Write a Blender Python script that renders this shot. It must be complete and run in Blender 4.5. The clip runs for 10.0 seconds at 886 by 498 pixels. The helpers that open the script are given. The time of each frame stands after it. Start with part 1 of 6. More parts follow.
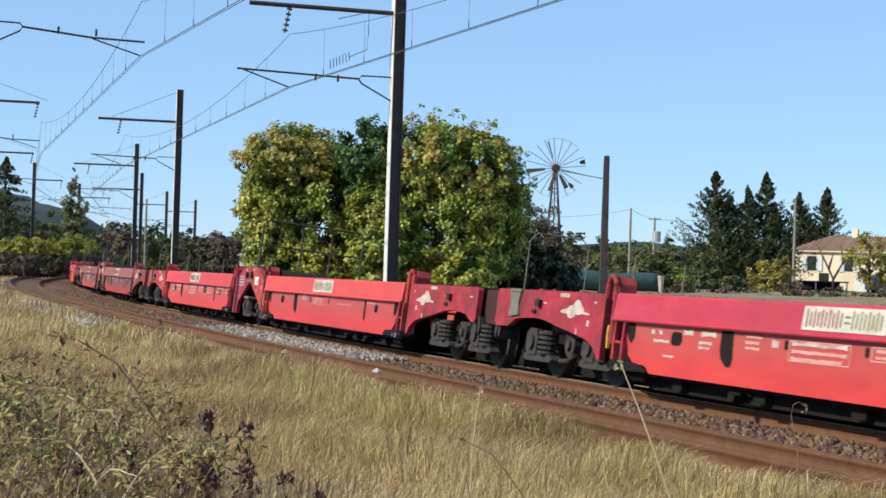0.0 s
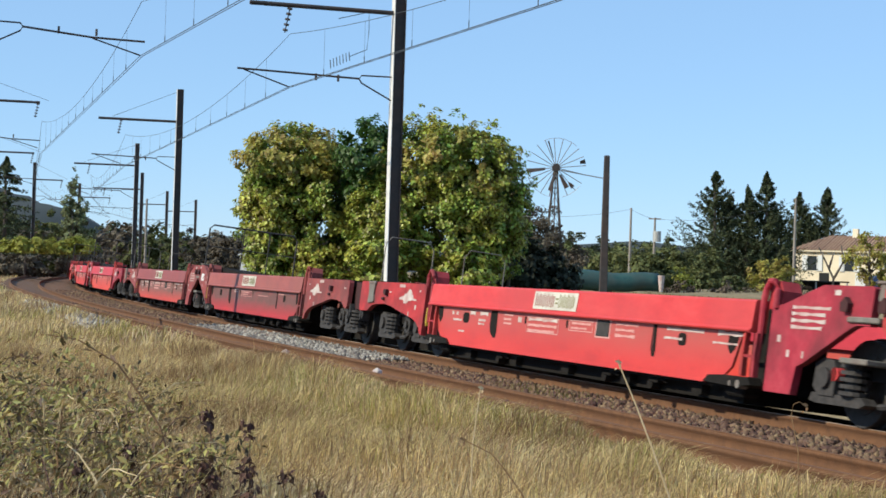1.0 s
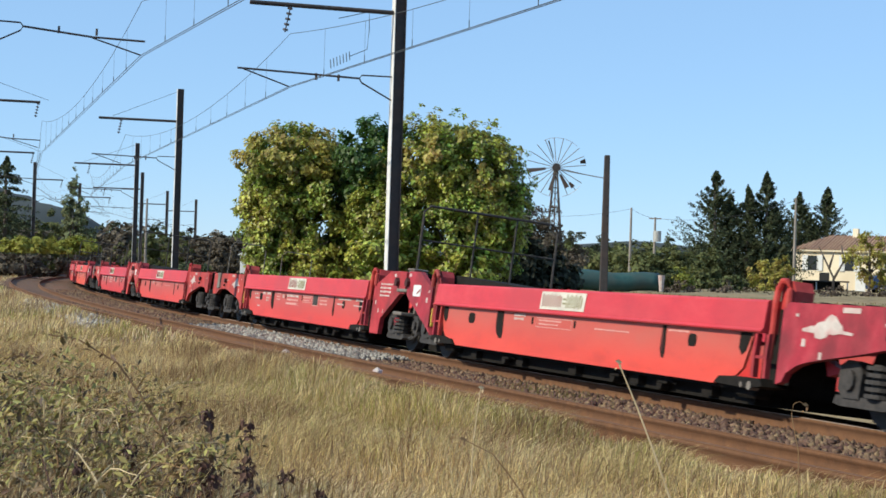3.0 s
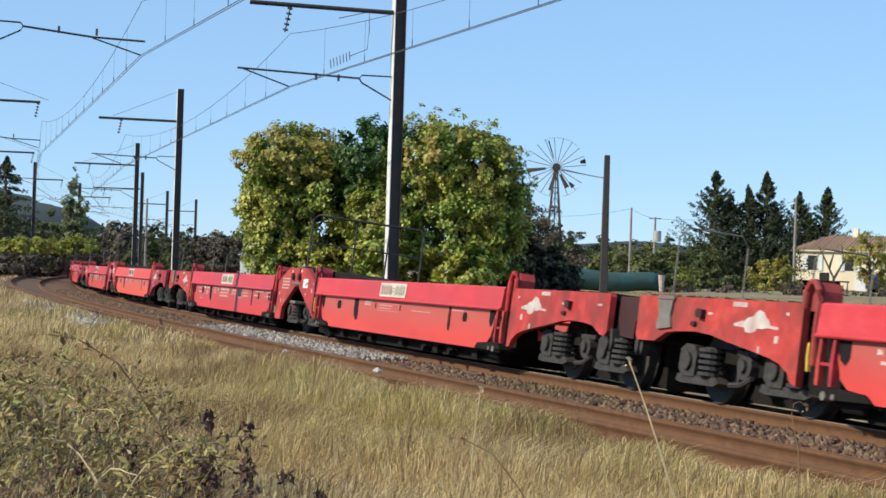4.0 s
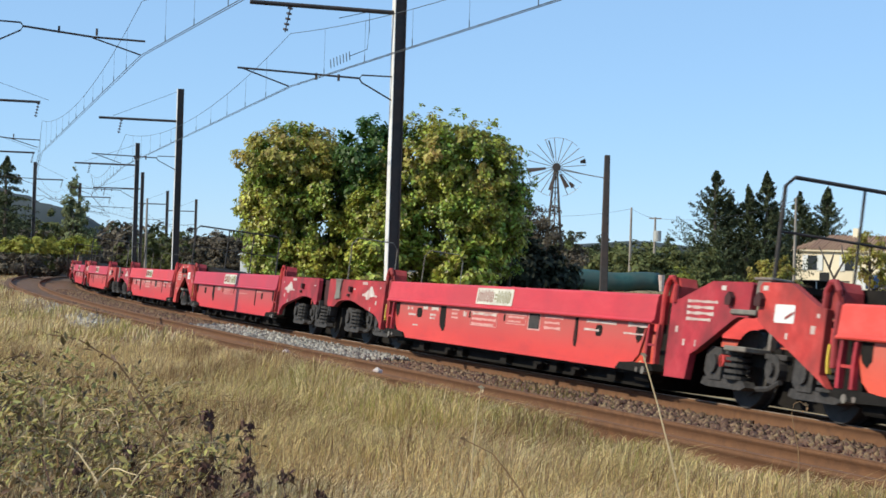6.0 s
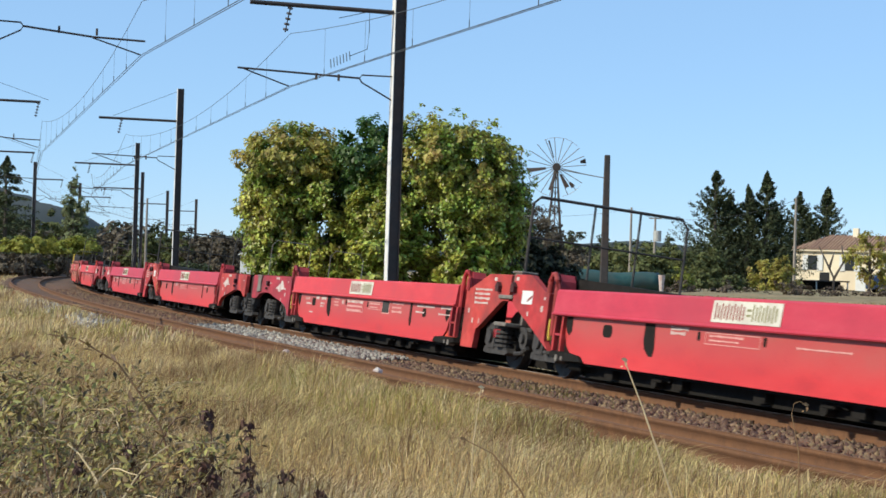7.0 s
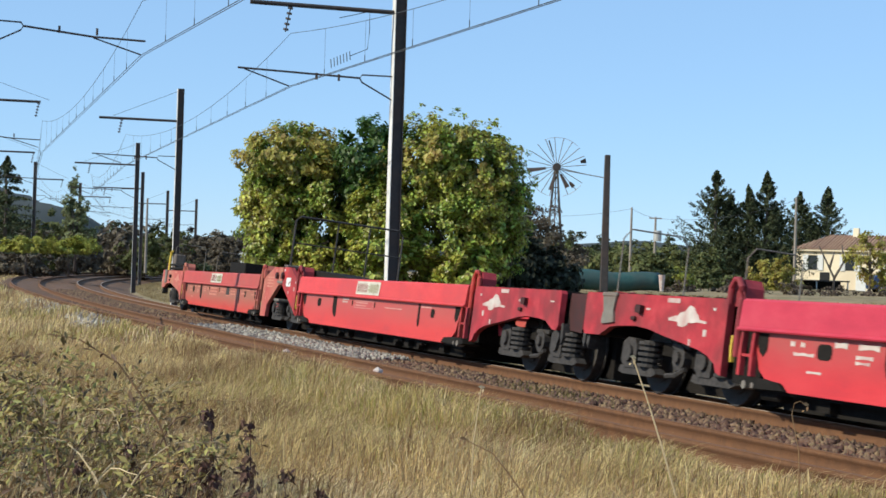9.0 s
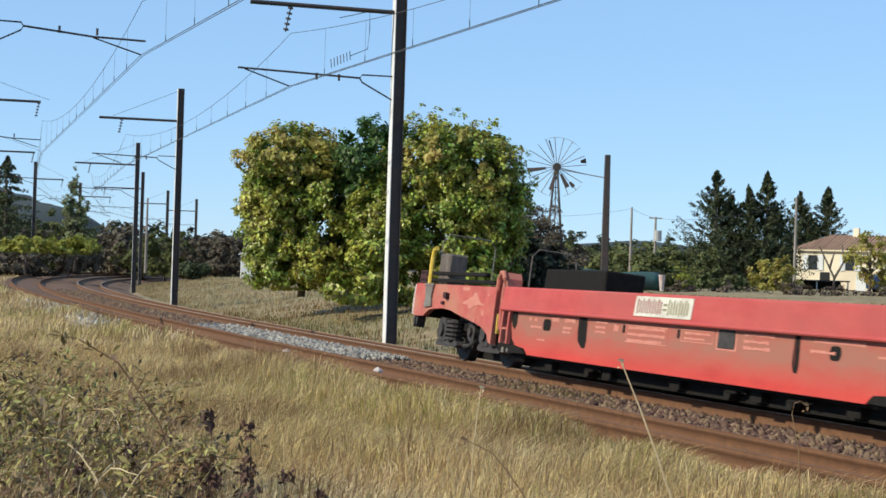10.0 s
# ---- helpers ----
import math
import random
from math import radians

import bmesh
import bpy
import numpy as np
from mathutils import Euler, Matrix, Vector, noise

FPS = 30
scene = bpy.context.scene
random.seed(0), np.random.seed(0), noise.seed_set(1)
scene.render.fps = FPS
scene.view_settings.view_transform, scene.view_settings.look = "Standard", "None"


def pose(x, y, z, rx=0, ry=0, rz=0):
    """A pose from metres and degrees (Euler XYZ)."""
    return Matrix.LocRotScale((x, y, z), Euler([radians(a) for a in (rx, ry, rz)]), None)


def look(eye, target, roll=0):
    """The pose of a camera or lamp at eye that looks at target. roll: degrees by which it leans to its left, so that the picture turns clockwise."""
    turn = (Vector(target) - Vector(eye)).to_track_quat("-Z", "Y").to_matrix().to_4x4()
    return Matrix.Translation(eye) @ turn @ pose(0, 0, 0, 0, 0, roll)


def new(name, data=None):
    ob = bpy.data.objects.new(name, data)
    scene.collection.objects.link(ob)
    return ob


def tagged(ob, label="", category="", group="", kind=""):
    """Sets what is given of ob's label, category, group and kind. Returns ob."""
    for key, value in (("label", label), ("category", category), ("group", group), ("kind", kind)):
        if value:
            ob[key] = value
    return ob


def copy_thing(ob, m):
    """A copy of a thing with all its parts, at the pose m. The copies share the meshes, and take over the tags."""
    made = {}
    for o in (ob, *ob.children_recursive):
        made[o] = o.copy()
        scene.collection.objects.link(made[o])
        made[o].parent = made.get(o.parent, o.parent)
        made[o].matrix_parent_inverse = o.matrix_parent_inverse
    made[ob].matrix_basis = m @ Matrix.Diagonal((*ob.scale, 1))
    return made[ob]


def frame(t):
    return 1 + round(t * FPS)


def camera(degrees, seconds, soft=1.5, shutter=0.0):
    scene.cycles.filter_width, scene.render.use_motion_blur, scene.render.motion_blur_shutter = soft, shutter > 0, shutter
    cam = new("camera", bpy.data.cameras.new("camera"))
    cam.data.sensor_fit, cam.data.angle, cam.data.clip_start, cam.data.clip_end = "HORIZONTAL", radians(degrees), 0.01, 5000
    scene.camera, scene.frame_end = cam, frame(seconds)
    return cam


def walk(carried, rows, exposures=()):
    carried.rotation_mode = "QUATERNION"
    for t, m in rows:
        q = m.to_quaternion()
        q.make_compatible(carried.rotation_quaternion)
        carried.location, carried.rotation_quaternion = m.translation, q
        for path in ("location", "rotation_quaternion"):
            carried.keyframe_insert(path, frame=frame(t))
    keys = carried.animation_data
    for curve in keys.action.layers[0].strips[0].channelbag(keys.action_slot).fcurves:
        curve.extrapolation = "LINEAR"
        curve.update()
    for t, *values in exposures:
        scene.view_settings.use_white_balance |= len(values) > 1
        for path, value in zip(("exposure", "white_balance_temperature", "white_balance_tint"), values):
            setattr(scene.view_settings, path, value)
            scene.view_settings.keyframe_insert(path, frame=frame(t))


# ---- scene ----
cam = camera(27.94, 10.0, soft=1.6, shutter=0.06)
EYE = (0.0, 0.0, 1.436)


def aim(yaw, pitch):
    """Camera pose: yaw to the right and pitch up in degrees from straight along +y."""
    a, b = radians(yaw), radians(pitch)
    way = (math.sin(a) * math.cos(b), math.cos(a) * math.cos(b), math.sin(b))
    return look(EYE, [e + w for e, w in zip(EYE, way)], 1.777)


walk(cam, [(0.0, aim(0.03, 0.776)), (1.0, aim(0.022, 0.768)), (5.0, aim(0.014, 0.756)), (10.0, aim(0.0, 0.746))],
     exposures=[(0.0, 0.0, 5650, 10), (10.0, 0.0, 5650, 10)])

# ---- light ----
SUN_WAY = Vector((-0.90, -0.36, 0.66)).normalized()   # towards the sun
world = bpy.data.worlds.new("sky")
scene.world = world
world.use_nodes = True
wn = world.node_tree.nodes
sky = wn.new("ShaderNodeTexSky")
sky.sky_type = "NISHITA"
sky.sun_disc = False
sky.sun_elevation = math.asin(SUN_WAY.z)
sky.sun_rotation = math.atan2(SUN_WAY.x, SUN_WAY.y)
sky.altitude, sky.air_density, sky.dust_density, sky.ozone_density = 1800, 1.0, 0.0, 3.2
even = wn.new("ShaderNodeMix")            # clear air evens the sky towards one pale blue
even.data_type = "RGBA"
even.inputs[0].default_value = 0.55
even.inputs[7].default_value = (3.25, 4.75, 6.0, 1)
world.node_tree.links.new(sky.outputs[0], even.inputs[6])
world.node_tree.links.new(even.outputs[2], wn["Background"].inputs[0])
wn["Background"].inputs[1].default_value = 0.137
sun = new("sun", bpy.data.lights.new("sun", "SUN"))
sun.data.energy, sun.data.angle, sun.data.color = 5.3, radians(0.6), (1.0, 0.86, 0.60)
sun.matrix_world = look(SUN_WAY * 60, (0, 0, 0))
scene.view_settings.exposure = 0.0


# ---- materials ----
def material(name, stops, scale=8.0, rough=0.8, metal=0.0, bump=0.0, bump_scale=60.0, detail=6.0, spec=0.5, random_hue=0.0, islands=False,
             streak=None, second=None, second_scale=1.0, second_amount=0.5, translucent=0.0, dust=None):
    """Noise between the colours in stops; second: a larger stain colour; streak: stretch of the noise along x, y, z."""
    m = bpy.data.materials.new(name)
    m.use_nodes = True
    nt = m.node_tree
    N, Lk = nt.nodes, nt.links
    bsdf = N["Principled BSDF"]
    co = N.new("ShaderNodeTexCoord")
    mp = N.new("ShaderNodeMapping")
    Lk.new(co.outputs["Object"], mp.inputs[0])
    if streak:
        mp.inputs["Scale"].default_value = streak
    n1 = N.new("ShaderNodeTexNoise")
    n1.inputs["Scale"].default_value, n1.inputs["Detail"].default_value, n1.inputs["Roughness"].default_value = scale, detail, 0.65
    Lk.new(mp.outputs[0], n1.inputs["Vector"])
    ramp = N.new("ShaderNodeValToRGB")
    els = ramp.color_ramp.elements
    k = len(stops)
    els[0].position, els[0].color = 0.3, (*stops[0], 1)
    els[1].position, els[1].color = 0.7, (*stops[-1], 1)
    for i, c in enumerate(stops[1:-1], 1):
        e = els.new(0.3 + 0.4 * i / (k - 1))
        e.color = (*c, 1)
    Lk.new(n1.outputs[0], ramp.inputs[0])
    col = ramp.outputs[0]
    if second:
        n2 = N.new("ShaderNodeTexNoise")
        n2.inputs["Scale"].default_value, n2.inputs["Detail"].default_value = second_scale, 4
        Lk.new(mp.outputs[0], n2.inputs["Vector"])
        r2 = N.new("ShaderNodeMapRange")
        r2.inputs[1].default_value, r2.inputs[2].default_value = 0.42, 0.66
        r2.inputs[4].default_value = second_amount
        Lk.new(n2.outputs[0], r2.inputs[0])
        mx = N.new("ShaderNodeMix")
        mx.data_type = "RGBA"
        Lk.new(r2.outputs[0], mx.inputs[0])
        Lk.new(col, mx.inputs[6])
        mx.inputs[7].default_value = (*second, 1)
        col = mx.outputs[2]
    if dust:
        # road dust settled on the upper part, washed off below
        sp = N.new("ShaderNodeSeparateXYZ")
        Lk.new(co.outputs["Object"], sp.inputs[0])
        zr = N.new("ShaderNodeMapRange")
        zr.inputs[1].default_value, zr.inputs[2].default_value, zr.inputs[4].default_value = dust[1], dust[2], dust[3]
        Lk.new(sp.outputs[2], zr.inputs[0])
        md = N.new("ShaderNodeMath")
        md.operation = "MULTIPLY"
        Lk.new(zr.outputs[0], md.inputs[0])
        Lk.new(n1.outputs[0], md.inputs[1])
        mxd = N.new("ShaderNodeMix")
        mxd.data_type = "RGBA"
        Lk.new(md.outputs[0], mxd.inputs[0])
        Lk.new(col, mxd.inputs[6])
        mxd.inputs[7].default_value = (*dust[0], 1)
        col = mxd.outputs[2]
    if random_hue:
        hs = N.new("ShaderNodeHueSaturation")
        if islands:
            src = N.new("ShaderNodeNewGeometry").outputs["Random Per Island"]
        else:
            src = N.new("ShaderNodeObjectInfo").outputs["Random"]
        for inp, lo, hi in (("Value", 1 - random_hue, 1 + random_hue), ("Hue", 0.5 - 0.05 * random_hue, 0.5 + 0.05 * random_hue)):
            mr = N.new("ShaderNodeMapRange")
            mr.inputs[3].default_value, mr.inputs[4].default_value = lo, hi
            Lk.new(src, mr.inputs[0])
            Lk.new(mr.outputs[0], hs.inputs[inp])
        Lk.new(col, hs.inputs["Color"])
        col = hs.outputs[0]
    Lk.new(col, bsdf.inputs["Base Color"])
    bsdf.inputs["Metallic"].default_value = metal
    rr = N.new("ShaderNodeMapRange")
    rr.inputs[3].default_value, rr.inputs[4].default_value = max(0.05, rough - 0.12), min(1, rough + 0.12)
    Lk.new(n1.outputs[0], rr.inputs[0])
    Lk.new(rr.outputs[0], bsdf.inputs["Roughness"])
    bsdf.inputs["Specular IOR Level"].default_value = spec
    if bump:
        n3 = N.new("ShaderNodeTexNoise")
        n3.inputs["Scale"].default_value, n3.inputs["Detail"].default_value = bump_scale, 5
        Lk.new(mp.outputs[0], n3.inputs["Vector"])
        b = N.new("ShaderNodeBump")
        b.inputs["Strength"].default_value, b.inputs["Distance"].default_value = bump, 0.02
        Lk.new(n3.outputs[0], b.inputs["Height"])
        Lk.new(b.outputs[0], bsdf.inputs["Normal"])
    if translucent:
        tr = N.new("ShaderNodeBsdfTranslucent")
        Lk.new(col, tr.inputs[0])
        ms = N.new("ShaderNodeMixShader")
        ms.inputs[0].default_value = translucent
        Lk.new(bsdf.outputs[0], ms.inputs[1])
        Lk.new(tr.outputs[0], ms.inputs[2])
        Lk.new(ms.outputs[0], N["Material Output"].inputs[0])
    return m


RED = material("red_paint", [(0.47, 0.032, 0.038), (0.56, 0.044, 0.050), (0.62, 0.070, 0.076)], 3, 0.5, bump=0.08, second=(0.38, 0.050, 0.052),
               second_scale=0.9, second_amount=0.5, random_hue=0.16, streak=(0.6, 1, 1.6), spec=0.3)
RED_LOWER = material("dusty_red_paint", [(0.49, 0.038, 0.026), (0.60, 0.048, 0.033), (0.65, 0.062, 0.045)], 3, 0.5, bump=0.08, second=(0.44, 0.040, 0.032),
                     second_scale=0.9, second_amount=0.35, random_hue=0.14, streak=(0.6, 1, 1.6), dust=((0.36, 0.10, 0.075), 0.36, 0.72, 1.3))
RED_DUSTED = material("dusted_red_paint", [(0.36, 0.052, 0.047), (0.43, 0.068, 0.060), (0.48, 0.09, 0.08)], 3, 0.65, bump=0.08, second=(0.33, 0.09, 0.07),
                      second_scale=0.8, second_amount=0.6, streak=(0.6, 1, 1.6), spec=0.3)
RED_LOWER_DUSTED = material("dust_coated_red_paint", [(0.41, 0.038, 0.028), (0.49, 0.048, 0.035), (0.53, 0.062, 0.045)], 3, 0.65, bump=0.08, second=(0.40, 0.07, 0.05),
                            second_scale=0.9, second_amount=0.4, streak=(0.6, 1, 1.6), spec=0.3, dust=((0.31, 0.125, 0.085), 0.28, 0.58, 1.9))
RED_PLATE_DUSTED = material("dusted_dull_red_paint", [(0.34, 0.06, 0.055), (0.42, 0.09, 0.075), (0.48, 0.14, 0.11)], 5, 0.7, bump=0.1, second=(0.40, 0.19, 0.12), second_scale=1.6, second_amount=0.7, spec=0.3)
DUST_LETTER = material("dust_covered_lettering", [(0.46, 0.15, 0.11), (0.54, 0.24, 0.17)], 8, 0.7)
RED_GRIMY_PLATE = material("grimy_brown_red_paint", [(0.18, 0.030, 0.028), (0.26, 0.045, 0.040), (0.32, 0.070, 0.060)], 5, 0.7, bump=0.1, second=(0.11, 0.04, 0.034), second_scale=2, second_amount=0.6)
RED_GRIMY = material("grimy_red_paint", [(0.20, 0.042, 0.040), (0.27, 0.060, 0.056), (0.33, 0.085, 0.078)], 3, 0.6, bump=0.1, second=(0.22, 0.070, 0.058),
                     second_scale=0.9, second_amount=0.6, random_hue=0.14, streak=(0.6, 1, 1.6))
RED_GRIMY_LOWER = material("brown_dusted_red_paint", [(0.40, 0.032, 0.024), (0.48, 0.042, 0.030), (0.52, 0.058, 0.04)], 3, 0.6, bump=0.1, second=(0.30, 0.05, 0.04),
                           second_scale=0.9, second_amount=0.4, random_hue=0.14, streak=(0.6, 1, 1.6), dust=((0.17, 0.075, 0.056), 0.28, 0.58, 2.0))
RED_DIRTY = material("dull_red_paint", [(0.30, 0.022, 0.028), (0.41, 0.034, 0.040), (0.48, 0.060, 0.064)], 6, 0.65, bump=0.1, spec=0.3, second=(0.15, 0.030, 0.030),
                     second_scale=2.0, second_amount=0.7, random_hue=0.15)
# grimy steel, and the black put where gaps and undersides lie in shade
DARK_METAL = material("grimy_steel_and_shade_black", [(0.008, 0.007, 0.006), (0.02, 0.017, 0.015)], 12, 0.9, bump=0.2, spec=0.15)
GREY_STEEL = material("dusty_grey_steel", [(0.016, 0.014, 0.013), (0.06, 0.052, 0.048)], 14, 0.8, 0.0, bump=0.3, bump_scale=25)
LIGHT_STEEL = material("galvanised_steel", [(0.35, 0.34, 0.32), (0.5, 0.49, 0.46)], 9, 0.55, 0.4)
WHEEL = material("worn_wheel_steel", [(0.026, 0.023, 0.021), (0.07, 0.062, 0.056)], 20, 0.7, 0.1)
WHITE_PAINT = material("weathered_white_paint", [(0.44, 0.38, 0.34), (0.64, 0.58, 0.53)], 12, 0.7, second=(0.36, 0.12, 0.11), second_scale=6, second_amount=0.6)
PLATE = material("cream_sign_plate", [(0.52, 0.49, 0.40), (0.66, 0.63, 0.54)], 10, 0.6, second=(0.35, 0.28, 0.24), second_scale=3, second_amount=0.4)
SIGN_INK = material("faded_sign_red", [(0.18, 0.04, 0.03), (0.28, 0.06, 0.05)], 10, 0.6)
SIGN_INK_OLIVE = material("faded_sign_olive", [(0.16, 0.15, 0.05), (0.24, 0.22, 0.09)], 10, 0.6)
PALE_LETTER = material("pale_lettering", [(0.52, 0.22, 0.19), (0.64, 0.36, 0.32)], 10, 0.6)
YELLOW = material("yellow_handle_paint", [(0.6, 0.4, 0.03), (0.7, 0.5, 0.06)], 10, 0.5)
RUST = material("rusty_rail_side", [(0.085, 0.037, 0.014), (0.16, 0.074, 0.030)], 9, 0.9, bump=0.3, second=(0.13, 0.06, 0.026), second_scale=1.2)
RAIL_TOP = material("worn_rail_head", [(0.26, 0.19, 0.14), (0.40, 0.31, 0.24)], 9, 0.6, 0.3)
BALLAST = material("rust_brown_ballast", [(0.045, 0.024, 0.012), (0.105, 0.056, 0.029), (0.17, 0.098, 0.054)], 16, 0.95, bump=0.9, bump_scale=22,
                   second=(0.19, 0.085, 0.035), second_scale=0.7)
STONE = material("brown_ballast_stone", [(0.065, 0.036, 0.022), (0.20, 0.12, 0.076)], 20, 0.95, bump=0.4, random_hue=0.6, islands=True)
STONE_PALE = material("fresh_grey_ballast_stone", [(0.15, 0.13, 0.11), (0.36, 0.325, 0.285)], 20, 0.9, bump=0.4, random_hue=0.6, islands=True)
SLEEPER = material("stained_concrete_sleeper", [(0.12, 0.075, 0.05), (0.22, 0.15, 0.11)], 10, 0.95, bump=0.4)
SOIL = material("dry_grassy_soil", [(0.14, 0.10, 0.045), (0.25, 0.18, 0.085), (0.34, 0.26, 0.14)], 1.6, 1.0, bump=1.0, bump_scale=9, detail=10,
                second=(0.13, 0.125, 0.045), second_scale=0.12, second_amount=0.6)
GRASS = material("dry_grass", [(0.48, 0.335, 0.15), (0.67, 0.495, 0.25), (0.79, 0.63, 0.37)], 1.2, 0.85, random_hue=0.5, islands=True, translucent=0.4,
                 second=(0.50, 0.38, 0.17), second_scale=0.5, second_amount=0.5, spec=0.2)
VERGE = material("dull_verge_grass", [(0.11, 0.105, 0.035), (0.20, 0.17, 0.06)], 0.6, 0.9, random_hue=0.4, islands=True, translucent=0.3, spec=0.2)
VERGE_DRY = material("beige_verge_grass", [(0.27, 0.20, 0.10), (0.42, 0.33, 0.18)], 0.6, 0.9, random_hue=0.4, islands=True, translucent=0.3, spec=0.2)
GRASS_BROWN = material("brown_grass_stems", [(0.22, 0.13, 0.065), (0.38, 0.25, 0.13)], 1.5, 0.9, random_hue=0.45, islands=True, translucent=0.25, spec=0.2)
GRASS_GREEN = material("green_grass", [(0.27, 0.25, 0.06), (0.44, 0.37, 0.11)], 0.8, 0.85, random_hue=0.4, islands=True, translucent=0.42, spec=0.2)
WEED = material("dark_dry_weed", [(0.055, 0.028, 0.024), (0.14, 0.075, 0.055)], 5, 0.95, random_hue=0.5, islands=True)
BRAMBLE = material("bramble_leaf", [(0.075, 0.075, 0.022), (0.34, 0.28, 0.09)], 2, 0.6, random_hue=0.75, islands=True, translucent=0.3, second=(0.25, 0.14, 0.06),
                   second_scale=1.5, second_amount=0.8)
STRAW = material("pale_straw", [(0.54, 0.41, 0.22), (0.74, 0.60, 0.37)], 5, 0.8, random_hue=0.25, islands=True, translucent=0.2)
LEAF = material("fig_leaf", [(0.12, 0.18, 0.03), (0.25, 0.31, 0.05), (0.46, 0.43, 0.08)], 1.1, 0.38, random_hue=0.7, islands=True, translucent=0.36,
                second=(0.58, 0.44, 0.08), second_scale=0.8, second_amount=0.5)
LEAF_DARK = material("ivy_leaf", [(0.05, 0.10, 0.02), (0.10, 0.17, 0.035)], 0.8, 0.5, random_hue=0.4, islands=True, translucent=0.35)
LEAF_YELLOW = material("autumn_leaf", [(0.24, 0.25, 0.05), (0.40, 0.34, 0.08), (0.46, 0.33, 0.10)], 0.7, 0.6, random_hue=0.4, islands=True, translucent=0.4)
NEEDLE = material("conifer_needle", [(0.034, 0.048, 0.018), (0.092, 0.105, 0.042)], 1.0, 0.8, random_hue=0.45, islands=True, translucent=0.12)
SCRUB = material("brown_scrub", [(0.092, 0.074, 0.052), (0.16, 0.13, 0.092)], 0.6, 0.95, random_hue=0.4, islands=True, translucent=0.2)
SCRUB_GREEN = material("olive_scrub", [(0.085, 0.10, 0.035), (0.18, 0.185, 0.06)], 0.4, 0.9, random_hue=0.4, islands=True, translucent=0.3)
# hedge leaf with deep shade put into its colour
SHADE_LEAF = material("shaded_hedge_leaf", [(0.014, 0.018, 0.010), (0.035, 0.042, 0.020)], 1.0, 0.8, random_hue=0.4, islands=True, translucent=0.1)
WOODS = material("distant_tree_leaf", [(0.055, 0.068, 0.035), (0.11, 0.12, 0.055)], 0.2, 0.9, random_hue=0.35, islands=True, translucent=0.2)
POPLAR = material("grey_green_poplar_leaf", [(0.13, 0.15, 0.065), (0.24, 0.26, 0.12)], 0.8, 0.7, random_hue=0.4, islands=True, translucent=0.35)
# brown scrub, with the shadow on the bank mixed into its colour
SCRUB_DARK = material("shade_darkened_brown_undergrowth", [(0.05, 0.036, 0.028), (0.11, 0.08, 0.055)], 0.6, 0.95, random_hue=0.4, islands=True)
SCRUB_LIME = material("yellow_green_scrub", [(0.24, 0.26, 0.04), (0.38, 0.36, 0.07)], 0.5, 0.9, random_hue=0.35, islands=True, translucent=0.35)
BARK = material("grey_brown_bark", [(0.07, 0.055, 0.045), (0.16, 0.13, 0.11)], 9, 0.95, bump=0.6, streak=(1, 1, 0.25))
MAST = material("dark_mast_steel", [(0.030, 0.026, 0.025), (0.060, 0.052, 0.050)], 6, 0.7, 0.2, bump=0.15, second=(0.09, 0.05, 0.035), second_scale=1.5, second_amount=0.5)
# mast steel with the sunlight put into its colour
MAST_SUNLIT = material("sunlit_mast_flange", [(0.66, 0.64, 0.60), (0.80, 0.78, 0.74)], 6, 0.6, second=(0.45, 0.40, 0.35), second_scale=2, second_amount=0.4)
WIRE = material("catenary_wire", [(0.06, 0.065, 0.07), (0.10, 0.105, 0.11)], 6, 0.6, 0.4)
INSULATOR = material("brown_insulator", [(0.04, 0.03, 0.03), (0.07, 0.05, 0.045)], 6, 0.3)
WOOD_POLE = material("weathered_pole", [(0.20, 0.17, 0.14), (0.34, 0.30, 0.26)], 6, 0.9, streak=(1, 1, 0.1))
HOUSE_WALL = material("cream_render_wall", [(0.74, 0.63, 0.44), (0.84, 0.74, 0.55)], 1.4, 0.9, bump=0.2, second=(0.60, 0.49, 0.34), second_scale=0.35, second_amount=0.5)
ROOF = material("terracotta_roof", [(0.25, 0.14, 0.085), (0.40, 0.25, 0.17)], 4, 0.9, bump=0.3, random_hue=0.25)
SHUTTER = material("white_shutter", [(0.62, 0.62, 0.60), (0.72, 0.72, 0.70)], 4, 0.6)
DARK_INSIDE = material("dark_interior", [(0.012, 0.012, 0.012), (0.02, 0.02, 0.02)], 3, 0.9)
TARP = material("teal_tarpaulin", [(0.012, 0.055, 0.055), (0.035, 0.095, 0.09)], 3, 0.7, bump=0.6, bump_scale=5, second=(0.05, 0.06, 0.055), second_scale=1.5, second_amount=0.6)
BLUE_CAR = material("dark_blue_car_paint", [(0.02, 0.035, 0.10), (0.03, 0.05, 0.13)], 3, 0.25)
GLASS = material("dark_glazing", [(0.03, 0.035, 0.04), (0.05, 0.055, 0.06)], 3, 0.1)
HILL = material("hazy_wooded_hill", [(0.026, 0.034, 0.034), (0.046, 0.055, 0.054)], 0.03, 1.0, bump=0.5, bump_scale=0.2)


# ---- mesh helpers ----
def part(name, bm, mat, parent=None, label="", smooth=False):
    me = bpy.data.meshes.new(name)
    bm.normal_update()
    bm.to_mesh(me)
    bm.free()
    me.materials.append(mat)
    if smooth:
        me.shade_smooth()
    ob = new(name, me)
    ob.parent = parent
    if label:
        ob["label"] = label
    return ob


